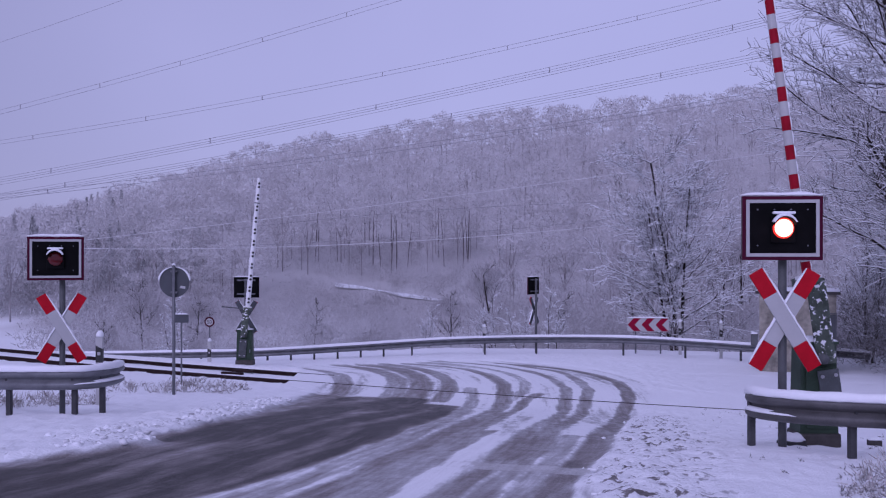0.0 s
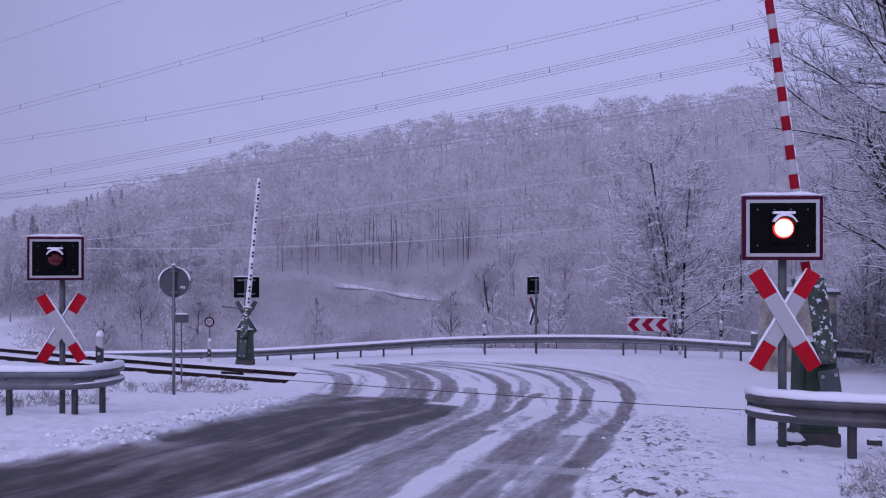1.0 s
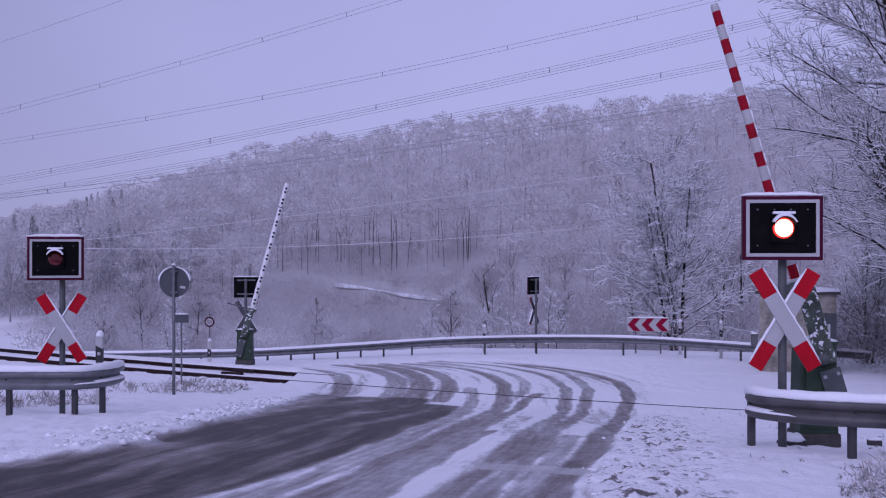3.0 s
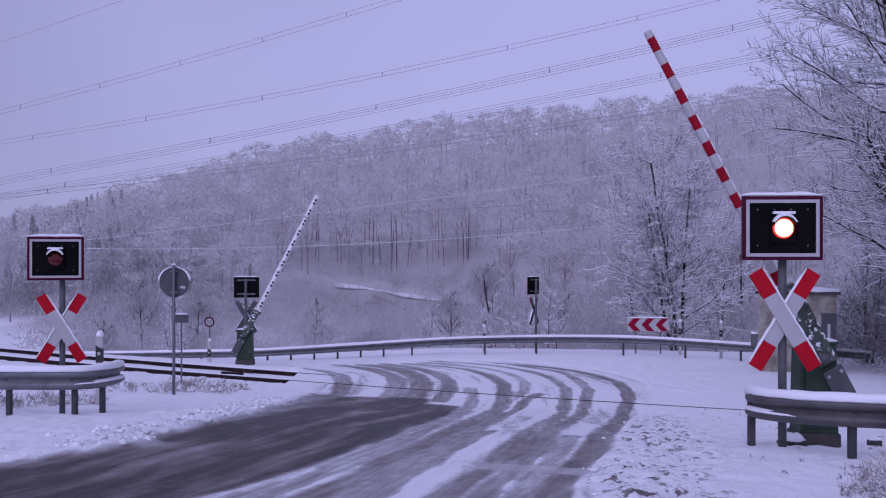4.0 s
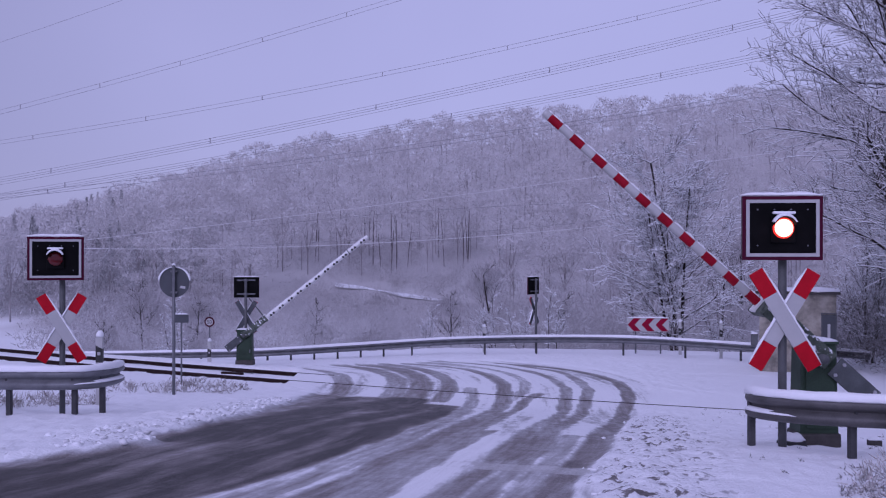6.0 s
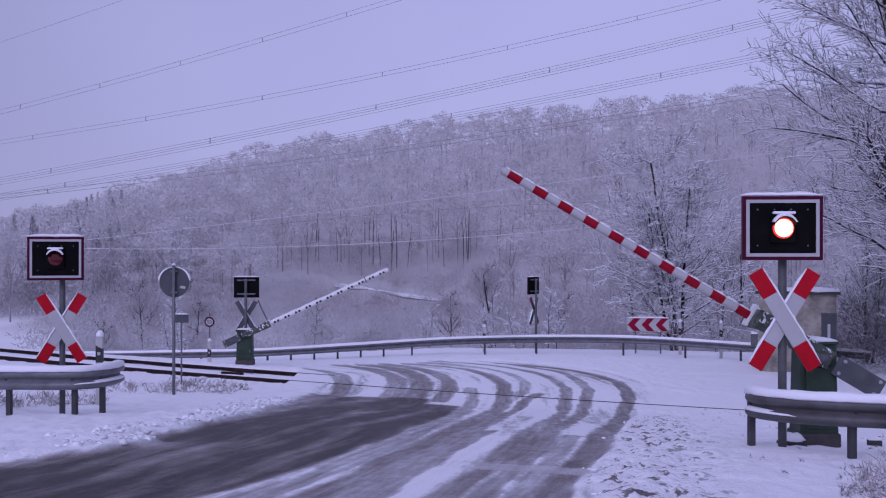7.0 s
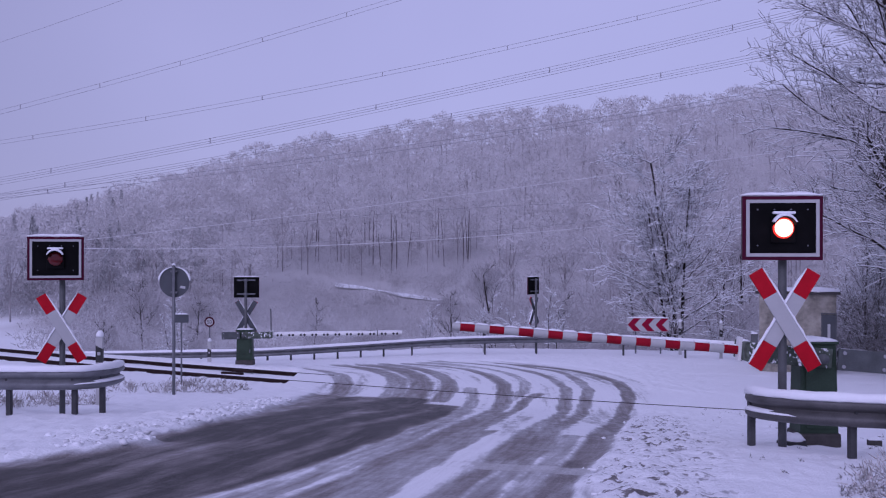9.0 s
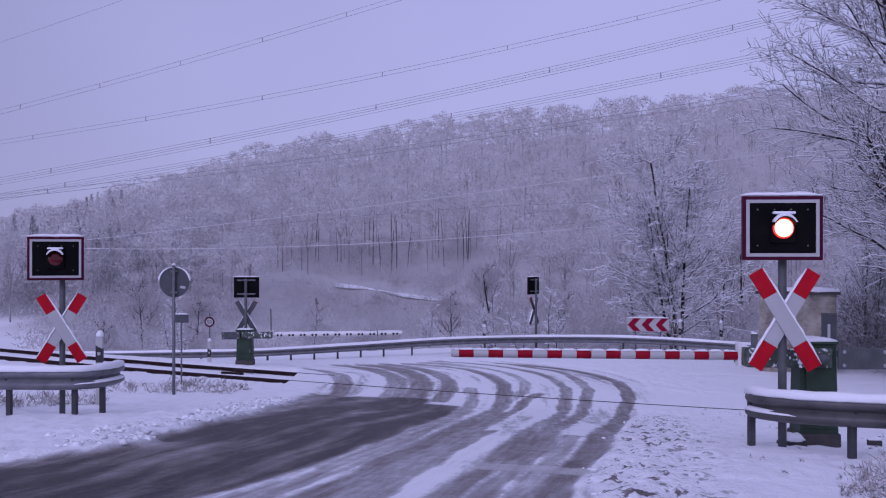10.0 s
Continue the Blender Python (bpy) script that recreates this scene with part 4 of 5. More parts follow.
part("snow", snow_cap(0.37, 0.05, 0.03, (0, -0.03, hgt - 0.012), 8), SNOW, root, smooth=True)


def text_part(body, size, at, mat, parent, name="numerals"):
    cu = bpy.data.curves.new(name, "FONT")
    cu.body, cu.size, cu.align_x, cu.align_y, cu.extrude = body, size, "CENTER", "CENTER", 0.002
    tmp = bpy.data.objects.new(name, cu)
    scene.collection.objects.link(tmp)
    me = bpy.data.meshes.new_from_object(tmp.evaluated_get(bpy.context.evaluated_depsgraph_get()))
    bpy.data.objects.remove(tmp)
    bm = bmesh.new()
    bm.from_mesh(me)
    bmesh.ops.transform(bm, matrix=pose(*at, 90, 0, 0), verts=bm.verts)
    return part(name, bm, mat, parent)


# speed limit sign far down the road
x, y, z = (-9.16, 40.00, 0.64)
root = thing("traffic_sign", pose(x, y, gz(x, y)), "round white speed sign with red rim and black 50", "traffic sign", "traffic signs")
hgt = z - gz(x, y)
part("post", rod((0, 0, -0.3), (0, 0, hgt + 0.2), 0.025), STEEL, root)
plate = part("plate", rod((0, -0.03, hgt), (0, -0.045, hgt), 0.2, sides=36), RIM_RED, root, "red rim")
part("face", rod((0, -0.044, hgt), (0, -0.05, hgt), 0.14, sides=36), WHITE, plate, "white face")
text_part("50", 0.2, (0, -0.054, hgt - 0.005), BLACK, plate)

# chevron board in the bend
x, y, z = (7.53, 37.40, 0.72)
root = thing("chevron_board", pose(x, y, gz(x, y), 0, 0, -8), "red and white chevron board pointing along the bend", "traffic sign")
hgt = z - gz(x, y)
board = part("board", box(1.5, 0.03, 0.5, (0, 0, hgt), 0.006), WHITE, root, "white board")
for k in range(3):
    bm = bmesh.new()
    cx = -0.5 + 0.5 * k - 0.02
    pts = [(-0.22, 0), (0.0, 0.235), (0.25, 0.235), (0.03, 0), (0.25, -0.235), (0.0, -0.235)]
    lo = [bm.verts.new((cx + a, -0.016, hgt + b)) for a, b in pts]
    hi = [bm.verts.new((cx + a, -0.022, hgt + b)) for a, b in pts]
    for ids in ((0, 1, 2, 3), (0, 3, 4, 5)):
        bm.faces.new([hi[i] for i in ids])
        bm.faces.new([lo[i] for i in ids][::-1])
    for k2 in range(6):
        bm.faces.new((lo[k2], lo[(k2 + 1) % 6], hi[(k2 + 1) % 6], hi[k2]))
    bmesh.ops.recalc_face_normals(bm, faces=bm.faces)
    part("chevron", bm, CRIMSON, board, "red chevron")
for sx in (-0.45, 0.45):
    part("post", rod((sx, 0.04, -0.3), (sx, 0.04, hgt + 0.22), 0.03), STEEL, root)
part("snow", snow_cap(1.5, 0.06, 0.05, (0, 0, hgt + 0.25), 77), SNOW, root, smooth=True)

# concrete hut
x, y = (10.54, 30.30)
g = gz(x, y)
k = y / 19.0
hh = EYE_Z - 79 / 1803 * y - g
root = thing("concrete_hut", pose(x, y, g, 0, 0, -20), "small stained concrete switch hut with snowy flat roof", "hut")
wall = part("wall", box(1.36 * k, 1.5 * k, hh + 0.3, (0, 0.75 * k, hh / 2 - 0.15), 0.015), PLASTER, root, "stained pale plaster")
part("roof", box(1.5 * k, 1.66 * k, 0.05 * k, (0, 0.75 * k, hh + 0.025), 0.01), CONCRETE, root, "thin overhanging slab roof")
part("snow", snow_cap(1.5 * k, 1.62 * k, 0.06 * k, (0, 0.75 * k, hh + 0.05), 4), SNOW, root, "layer of snow on the roof", smooth=True)
door = part("door", box(0.24 * k, 0.04, hh * 0.62, (0.55 * k, -0.005, hh * 0.44), 0.006), SIGN_BACK, root, "narrow grey door")
part("door_frame", plate_frame(0.27 * k, hh * 0.66, 0.03, 0.06, (0.55 * k, -0.004, hh * 0.44)), POST_GREY, root)
part("vent", box(0.05 * k, 0.02, 0.26 * k, (0.55 * k, -0.03, hh * 0.55), 0.004), WHITE_PLASTIC, door, "pale vertical slot")
box_ = part("wall_box", box(0.12 * k, 0.2, 0.22 * k, (-0.77 * k, 0.0, hh * 0.42), 0.02), POST_GREY, root, "small dark wall box")
part("snow", snow_cap(0.13 * k, 0.2, 0.06, (-0.77 * k, 0.0, hh * 0.42 + 0.11 * k), 5), SNOW, box_, smooth=True)


# ---- trees ----
def tree_segments(rnd, base, height, reach, lean, trunk_r, first_fork=0.15, dense=2.4, twig=0.006, splay=(0.6, 1.1), forks=(2.0, 1.6), rise=0.12):
    """Branches as (start, end, r0, r1, level): stem, limbs, boughs, twigs."""
    out = []
    steps = (11, 6, 4, 2)

    def grow(p, d, length, r, level, spin):
        n = steps[level]
        wobble = (0.035, 0.11, 0.17, 0.24)[level]
        for i in range(n):
            t = (i + 1) / n
            d = (d + Vector((rnd.gauss(0, wobble), rnd.gauss(0, wobble), rnd.gauss(0.035, wobble)))).normalized()
            q = p + d * (length / n)
            r1 = r * (0.92, 0.87, 0.8, 0.75)[level]
            out.append((p.copy(), q.copy(), r, r1, level))
            if level < 3 and (level or t > first_fork):
                count = dense if level == 0 else forks[level - 1]
                for _ in range(int(count + rnd.random())):
                    spin += 2.4 + rnd.gauss(0, 0.4)
                    u = d.orthogonal().normalized()
                    side = u * math.cos(spin) + d.cross(u) * math.sin(spin)
                    ang = rnd.uniform(*splay) if level == 0 else rnd.uniform(0.45, 0.95)
                    nd = (d * math.cos(ang) + side * math.sin(ang) + Vector((0, 0, rise))).normalized()
                    if level == 0:
                        ln = reach * (1.05 - 0.62 * t) * rnd.uniform(0.75, 1.1)
                    else:
                        ln = length * ((0.62 - 0.3 * t) if level == 1 else (0.5 - 0.22 * t)) * rnd.uniform(0.7, 1.15)
                    grow(q.copy(), nd, ln, max(r1 * rnd.uniform(0.34, 0.5), twig), level + 1, rnd.uniform(0, 6))
            p, r = q, r1
    grow(base.copy(), Vector((lean[0], lean[1], 1)).normalized(), height, trunk_r, 0, 0.0)
    return out


def branch_arrays(segs, snowy=1.0, grow=1.0):
    """Prisms for the bark and small loaves for the snow on the flatter branches."""
    v, f, sv, sf = [], [], [], []
    for a, b, r0, r1, level in segs:
        d = (b - a).normalized()
        u = d.orthogonal().normalized()
        w = d.cross(u)
        k = 6 if level < 1 else (4 if level < 2 else 3)
        n0 = len(v)
        for p, r in ((a, r0), (b, r1)):
            for j in range(k):
                t = 2 * math.pi * j / k
                v.append(p + (u * math.cos(t) + w * math.sin(t)) * r * grow)
        for j in range(k):
            q = (n0 + j, n0 + (j + 1) % k, n0 + k + (j + 1) % k, n0 + k + j)
            f.append(q)
        flat = math.hypot(d.x, d.y)
        if flat > 0.35:
            side = Vector((-d.y, d.x, 0)).normalized()
            m0 = len(sv)
            for p, r in ((a, r0), (b, r1)):
                s = min(r * 1.0 + 0.006, 0.045) * snowy * (0.6 if level < 2 else 1.0)
                h = min(0.6 * r + 0.016, 0.05) * (0.5 + flat) * snowy
                sv.extend([p + side * s + Vector((0, 0, r * 0.5)), p + Vector((0, 0, r + h)), p - side * s + Vector((0, 0, r * 0.5))])
            sf.extend([(m0, m0 + 1, m0 + 4, m0 + 3), (m0 + 1, m0 + 2, m0 + 5, m0 + 4), (m0 + 2, m0, m0 + 3, m0 + 5)])
    return v, f, sv, sf


def bare_tree(at, height, reach, label, seed, trunk_r=0.12, leans=((0, 0),), first_fork=0.15, dense=2.4, twig=0.006, snowy=1.0, splay=(0.6, 1.1), forks=(2.0, 1.6), rise=0.12, shorter=0.12):
    rnd = random.Random(seed)
    root = thing("tree", pose(*at), label, "tree", "bare trees")
    segs = []
    for k, lean in enumerate(leans):
        segs += tree_segments(rnd, Vector((lean[0] * 0.6, lean[1] * 0.6, -0.3)), height * (1.0 - shorter * k), reach * (1 - 0.15 * k), lean, trunk_r * (1 - 0.12 * k), first_fork, dense, twig, splay, forks, rise)
    big = [s for s in segs if s[4] == 0]
    small = [s for s in segs if s[4] > 0]
    for nm, group_ in (("trunk", big), ("crown", small)):
        v, f, sv, sf = branch_arrays(group_, snowy)
        me = mesh_of(nm, [tuple(p) for p in v], np.array(f), [BARK])
        ob = new(nm, me)
        ob.parent = root
        tagged(ob, "dark bare trunk" if nm == "trunk" else "fine bare twigs", kind="" if nm == "trunk" else "stuff")
        if sf:
            me = mesh_of("snow", [tuple(p) for p in sv], np.array(sf), [SNOW])
            ob2 = new("snow", me)
            ob2.parent = ob
            tagged(ob2, "snow lying along the branches")
    return root


x, y = 9.92, 43.00
bare_tree((x, y, gz(x, y)), 7.5 - gz(x, y), 4.3, "bare young tree with snow along every branch, behind guard rail", 7,
          trunk_r=0.10, leans=((-0.045, 0.0), (0.105, 0.05), (-0.2, -0.05)), first_fork=0.12, dense=2.1, twig=0.008, snowy=0.92, splay=(0.75, 1.15), forks=(2.1, 1.9), rise=0.1)
x, y = 12.2, 24.00
bare_tree((x, y, gz(x, y)), 11.0, 5.2, "tall bare tree with dark spreading branches dusted with snow", 12, trunk_r=0.16,
          leans=((-0.05, 0.0), (0.12, 0.1)), first_fork=0.22, dense=3.9, twig=0.006, snowy=0.5, splay=(0.75, 1.2), forks=(3.0, 3.0), rise=0.16)
for x, y, tall, seed in ((14.2, 34.0, 4.6, 21), (15.4, 34.5, 5.4, 22), (14.9, 31.0, 4.4, 23)):
    bare_tree((x, y, gz(x, y)), tall, 2.2, "small bare tree with dark snowy twigs beside the hut", seed, trunk_r=0.05,
              leans=((-0.05, 0.0), (0.15, 0.05)), first_fork=0.12, dense=1.8, twig=0.006, snowy=0.75, splay=(0.5, 0.95), forks=(1.7, 1.5))


# ---- frosted woods on the hill, scrub in the valley ----
def sliver_cloud(n, seed, shape, twig=(0.5, 1.4), width=0.09, loose=0.45):
    """Many thin twigs, one triangle each, spread through a crown."""
    r = np.random.RandomState(seed)
    p = shape(r, n)
    d = p - np.array([0, 0, p[:, 2].min() * 0.8])
    d = d / (np.linalg.norm(d, axis=1, keepdims=True) + 1e-6) + r.normal(0, loose, (n, 3)) + np.array([0, 0, 0.25])
    d /= np.linalg.norm(d, axis=1, keepdims=True)
    s = np.cross(d, r.normal(0, 1, (n, 3)))
    s /= np.linalg.norm(s, axis=1, keepdims=True) + 1e-6
    ln = r.uniform(*twig, (n, 1))
    tri = np.stack([p - s * width, p + s * width, p + d * ln], 1)
    return tri


def oak_shape(r, n):
    """A domed crown of rounded clumps; unit height."""
    lobes = r.randint(9, 14)
    a, e = r.uniform(0, 2 * math.pi, lobes), r.uniform(-0.9, 1.4, lobes)
    rad = r.uniform(0.6, 1.0, lobes)
    c = np.stack([0.27 * rad * np.cos(a) * np.cos(e), 0.27 * rad * np.sin(a) * np.cos(e), 0.52 + 0.32 * rad * np.sin(e)], 1)
    k = r.randint(0, lobes, n)
    q = r.normal(0, 1, (n, 3))
    q[:, 2] = np.abs(q[:, 2]) * np.where(r.rand(n) < 0.75, 1, -1)
    q /= np.linalg.norm(q, axis=1, keepdims=True)
    return c[k] + q * r.uniform(0.5, 1.0, (n, 1)) * np.array([0.14, 0.14, 0.11])


def bush_shape(r, n):
    """A low rounded thicket."""
    lobes = r.randint(7, 12)
    c = np.stack([r.uniform(-0.4, 0.4, lobes), r.uniform(-0.4, 0.4, lobes), r.uniform(0.1, 0.75, lobes)], 1)
    c[:, :2] *= (1.1 - 0.7 * c[:, 2:])
    k = r.randint(0, lobes, n)
    q = r.normal(0, 1, (n, 3))
    q /= np.linalg.norm(q, axis=1, keepdims=True)
    p = c[k] + q * r.uniform(0.3, 1.0, (n, 1)) * np.array([0.2, 0.2, 0.17])
    p[:, 2] = np.abs(p[:, 2])
    return p


def tuft_shape(r, n):
    a, h = r.uniform(0, 2 * math.pi, n), r.uniform(0, 0.6, n)
    rad = 0.5 * r.uniform(0.1, 1, n)
    return np.stack([rad * np.cos(a), rad * np.sin(a), h], 1)


def fir_shape(r, n):
    h = r.uniform(0.08, 1, n)
    tier = 1 - (h * 9 % 1) * 0.35
    a, rad = r.uniform(0, 2 * math.pi, n), (1 - h) * 0.2 * tier
    return np.stack([rad * np.cos(a), rad * np.sin(a), h], 1)


def plant_all(name, spots, templates, mat, label, category):
    """One joined mesh of many plants; spots are (x, y, z, height, turn, kind)."""
    chunks = []
    for x, y, z, h, turn, k in spots:
        t = templates[int(k) % len(templates)]
        c, s = math.cos(turn), math.sin(turn)
        rot = np.array([[c, -s, 0], [s, c, 0], [0, 0, 1]]).T * h
        chunks.append((t.reshape(-1, 3) @ rot + np.array([x, y, z])).astype(np.float32))
    co = np.vstack(chunks)
    faces = np.arange(len(co)).reshape(-1, 3)
    return tagged(new(name, mesh_of(name, co, faces, [mat])), label, category, kind="stuff")


def crown_lobes(seed, low):
    """Centres and sizes of the clumps that make up one crown, unit height."""
    r = np.random.RandomState(seed)
    lobes = 22
    a, e, rad = r.uniform(0, 2 * math.pi, lobes), r.uniform(low, 1.45, lobes), r.uniform(0.8, 1.05, lobes)
    lift = 0.50 if low < -0.7 else 0.54
    c = np.stack([0.31 * rad * np.cos(a) * np.cos(e), 0.31 * rad * np.sin(a) * np.cos(e), lift + 0.35 * rad * np.sin(e)], 1)
    return c, r.uniform(0.07, 0.13, lobes)


def crown_twigs(n, seed, low, grow=1.0, inner=0.55, outer=1.06):
    """Fine frosted twigs in a crown's clumps, from inner to outer of their radius."""
    c, size = crown_lobes(seed, low)
    r = np.random.RandomState(seed + int(1000 * outer))
    k = r.choice(len(c), n, p=size ** 1.5 / (size ** 1.5).sum())
    q = r.normal(0, 1, (n, 3))
    q[:, 2] = np.where(r.rand(n) < 0.8, np.abs(q[:, 2]), q[:, 2])
    q /= np.linalg.norm(q, axis=1, keepdims=True)
    p = c[k] + q * size[k, None] * r.uniform(inner, outer, (n, 1))
    d = r.normal(0, 1, (n, 3))
    d -= q * (d * q).sum(1, keepdims=True)
    d = d / (np.linalg.norm(d, axis=1, keepdims=True) + 1e-6) * 0.85 + q * 0.4
    d /= np.linalg.norm(d, axis=1, keepdims=True)
    w = np.cross(d, q + r.normal(0, 0.25, (n, 3)))
    w /= np.linalg.norm(w, axis=1, keepdims=True) + 1e-6
    ln = r.uniform(0.014, 0.038, (n, 1)) * grow
    return np.stack([p - w * 0.0036 * grow, p + w * 0.0036 * grow, p + d * ln], 1)


def trunk_tris(seed):
    """A trunk and a few limbs as thin blades, unit height."""
    r = np.random.RandomState(seed)
    out = []
    for k in range(7):
        a = np.array([0, 0, 0.0 if k == 0 else r.uniform(0.2, 0.5)])
        b = np.array([0, 0, 0.75]) if k == 0 else np.array([r.uniform(-0.3, 0.3), r.uniform(-0.3, 0.3), r.uniform(0.55, 0.85)])
        w = 0.009 if k == 0 else 0.005
        for ax in (np.array([w, 0, 0]), np.array([0, w, 0])):
            out.append([a - ax, a + ax, b])
    return np.array(out)


def clods(r):
    """Lumps of dirty snow thrown up along both road edges."""
    left, right = curve_points(ROAD_LEFT, 0.2), curve_points(ROAD_RIGHT, 0.2)
    v, f = [], []
    ico = bmesh.new()
    bmesh.ops.create_icosphere(ico, subdivisions=1, radius=1)
    base = np.array([p.co for p in ico.verts])
    tri = np.array([[q.index for q in p.verts] for p in ico.faces])
    ico.free()
    for edge, count, side in ((left, 420, -1), (right, 380, 1)):
        edge = edge[(edge[:, 1] > 6.5) & (edge[:, 1] < 20)]
        for _ in range(count):
            p = edge[r.randint(len(edge))] + r.normal(0, 0.1, 2)
            off = 0.08 + abs(r.normal(0.05, 0.3))
            x, y = p[0] + side * off, p[1]
            size = (r.uniform(0.012, 0.04) if side < 0 else r.uniform(0.008, 0.022)) * (1.5 if r.rand() < 0.06 else 1)
            q = base * size * r.uniform(0.3, 1.5, (12, 1)) * np.array([1.3, 1, 0.8])
            f.append(tri + 12 * len(v))
            v.append(q + np.array([x, y, gz(x, y) + (r.uniform(0.07, 0.1) if side < 0 else 0.055)]))
    tagged(new("snow_clods", mesh_of("snow_clods", np.vstack(v), np.vstack(f), [CLOD])), "lumps of churned grey snow along the road edges", "snow", kind="stuff")


def woods():
    r = np.random.RandomState(3)
    steps = ((1050, 1.0), (700, 1.2), (420, 1.55))
    oaks = [crown_twigs(n, 50 + k, -1.0 if k < 5 else -0.6, w) for n, w in steps for k in range(8)]
    cores = [crown_twigs(n // 3, 50 + k, -1.0 if k < 5 else -0.6, w * 1.8, 0.2, 0.78) for n, w in steps for k in range(8)]
    trunks = [trunk_tris(80 + k) for k in range(8)]
    spots, firs = [], []
    y = 112.0
    while y < 400:
        gap = 5.9 + (y - 112) * 0.011
        half = y * 0.5 + 14
        for x in np.arange(-half, half, gap):
            px, py = x + r.uniform(-0.45, 0.45) * gap, y + r.uniform(-0.5, 0.5) * gap
            if py < 138.5 + 0.35 * abs(px + 6.5) and -21 < px < 7:
                continue
            edge = -24 < px < 12 and py < 158
            h = r.uniform(8.0, 13.0)
            if px < -0.28 * py - 8 and r.rand() < 0.22:
                firs.append((px, py, gz(px, py), h * 0.95, r.uniform(0, 6.28), r.randint(6)))
            else:
                spots.append((px, py, gz(px, py), h, r.uniform(0, 6.28), (5 + r.randint(3) if edge else r.randint(8)) + 8 * ((py > 165) + (py > 240))))
        y += gap * (0.85 + (y - 112) * 0.003)
    plant_all("frosted_forest", spots, oaks, FROST, "leafless hillside forest white with hoar frost", "forest")
    plant_all("forest_crowns", spots, cores, CROWN, "dense frosted inner twigs of the hillside forest", "forest")
    plant_all("forest_trunks", spots, trunks, HAZY_BARK, "trunks and limbs of the hillside forest, paled for haze", "forest")
    v, f = [], []
    for k in range(18):
        px = r.uniform(-21, 11)
        py = 140.5 + 0.3 * abs(px + 6.5) + r.uniform(0, 12)
        lean, top, rad = r.normal(0, 0.35), r.uniform(5.5, 8.5), r.uniform(0.05, 0.1)
        for zz, rr, off in ((-0.5, rad * 1.2, 0), (top * 0.5, rad, lean * 0.4), (top, rad * 0.5, lean)):
            v += [(px + off + rr * math.cos(a), py + rr * math.sin(a), gz(px, py) + zz) for a in (0.3, 1.87, 3.44, 5.0)]
        n0 = len(v) - 12
        f += [(n0 + 4 * i + j, n0 + 4 * i + (j + 1) % 4, n0 + 4 * i + 4 + (j + 1) % 4, n0 + 4 * i + 4 + j) for i in (0, 1) for j in range(4)]
    tagged(new("edge_trunks", mesh_of("edge_trunks", v, np.array(f), [HAZY_EDGE_BARK])), "slender trunks along the forest edge, slightly paled for haze", "forest", kind="stuff")
    for k in range(22):
        py = r.uniform(120, 150)
        px = py * r.choice([-0.325, -0.29, -0.255, -0.235]) + r.normal(0, 1.6)
        firs.append((px, py, gz(px, py), r.uniform(6.0, 9.0), r.uniform(0, 6.28), r.randint(6)))
    fir = [sliver_cloud(420, 20 + k, fir_shape, (0.04, 0.09), 0.012) for k in range(6)]
    plant_all("fir_trees", firs, fir, HAZY_CONIFER, "snowy fir trees on the hill, paled for haze", "forest")
    # scrub between the road and the hill
    bush = [sliver_cloud(160, 120 + k, bush_shape, (0.04, 0.09), 0.0068, 1.0) for k in range(6)]
    twiggy_bush = [sliver_cloud(560, 180 + k, bush_shape, (0.03, 0.09), 0.0026, 1.0) for k in range(4)]
    fine_bush = [sliver_cloud(500, 140 + k, bush_shape, (0.04, 0.12), 0.0024, 1.0) for k in range(4)]
    spots = []
    for k in range(1900):
        py = 39 + 75 * r.rand() ** 1.3
        px = r.uniform(-0.5, 0.5) * py * 0.98
        if px < -0.395 * py:
            continue
        if py < 41.5 or (py < 44 and -12.5 < px < -7):
            continue
        h = r.uniform(1.6, 3.4) if py < 60 else r.uniform(2.5, 6.0)
        if -20 < px < 6 and py > 60:
            h *= 0.55
        spots.append((px, py, gz(px, py), h, r.uniform(0, 6.28), r.randint(6)))
    for k in range(1050):
        px, py = r.uniform(-19, 6), r.uniform(102, 155)
        gap = py - 127.5 + (px + 6.8)
        if (abs(gap) > 2.6 or (gap < -0.9 and r.rand() < 0.5)) and py < 141 + 0.3 * abs(px + 6.5):
            spots.append((px, py, gz(px, py), r.uniform(0.9, 1.9) if -7 < gap < 0 else r.uniform(1.5, 3.0), r.uniform(0, 6.28), r.randint(6)))
    for k in range(520):
        py = r.uniform(100, 150)
        px = r.uniform(-0.39, 0.5) * py
        if px < -20 or px > 6:
            spots.append((px, py, gz(px, py), r.uniform(1.5, 3.6), r.uniform(0, 6.28), r.randint(6)))
    for k in range(650):
        py = r.uniform(104, 119)
        px = r.uniform(-0.39, 0.5) * py
        if px < -19 or px > 4:
            spots.append((px, py, gz(px, py), r.uniform(2.0, 4.5), r.uniform(0, 6.28), r.randint(6)))
    for k in range(70):
        py = r.uniform(43, 56)
        px = r.uniform(-0.52, -0.39) * py
        spots.append((px, py, gz(px, py), r.uniform(0.8, 1.5), r.uniform(0, 6.28), r.randint(6)))
    for k in range(170):
        py = r.uniform(113, 128)
        px = r.uniform(-0.50, -0.36) * py
        spots.append((px, py, gz(px, py), r.uniform(3.0, 5.5), r.uniform(0, 6.28), r.randint(6)))
    for k in range(420):
        px = r.uniform(-26, 14)
        py = 140 + 0.3 * abs(px + 6.5) + r.uniform(0, 22)
        spots.append((px, py, gz(px, py), r.uniform(1.6, 4.0), r.uniform(0, 6.28), r.randint(6)))
    near = [q for q in spots if q[1] < 62]
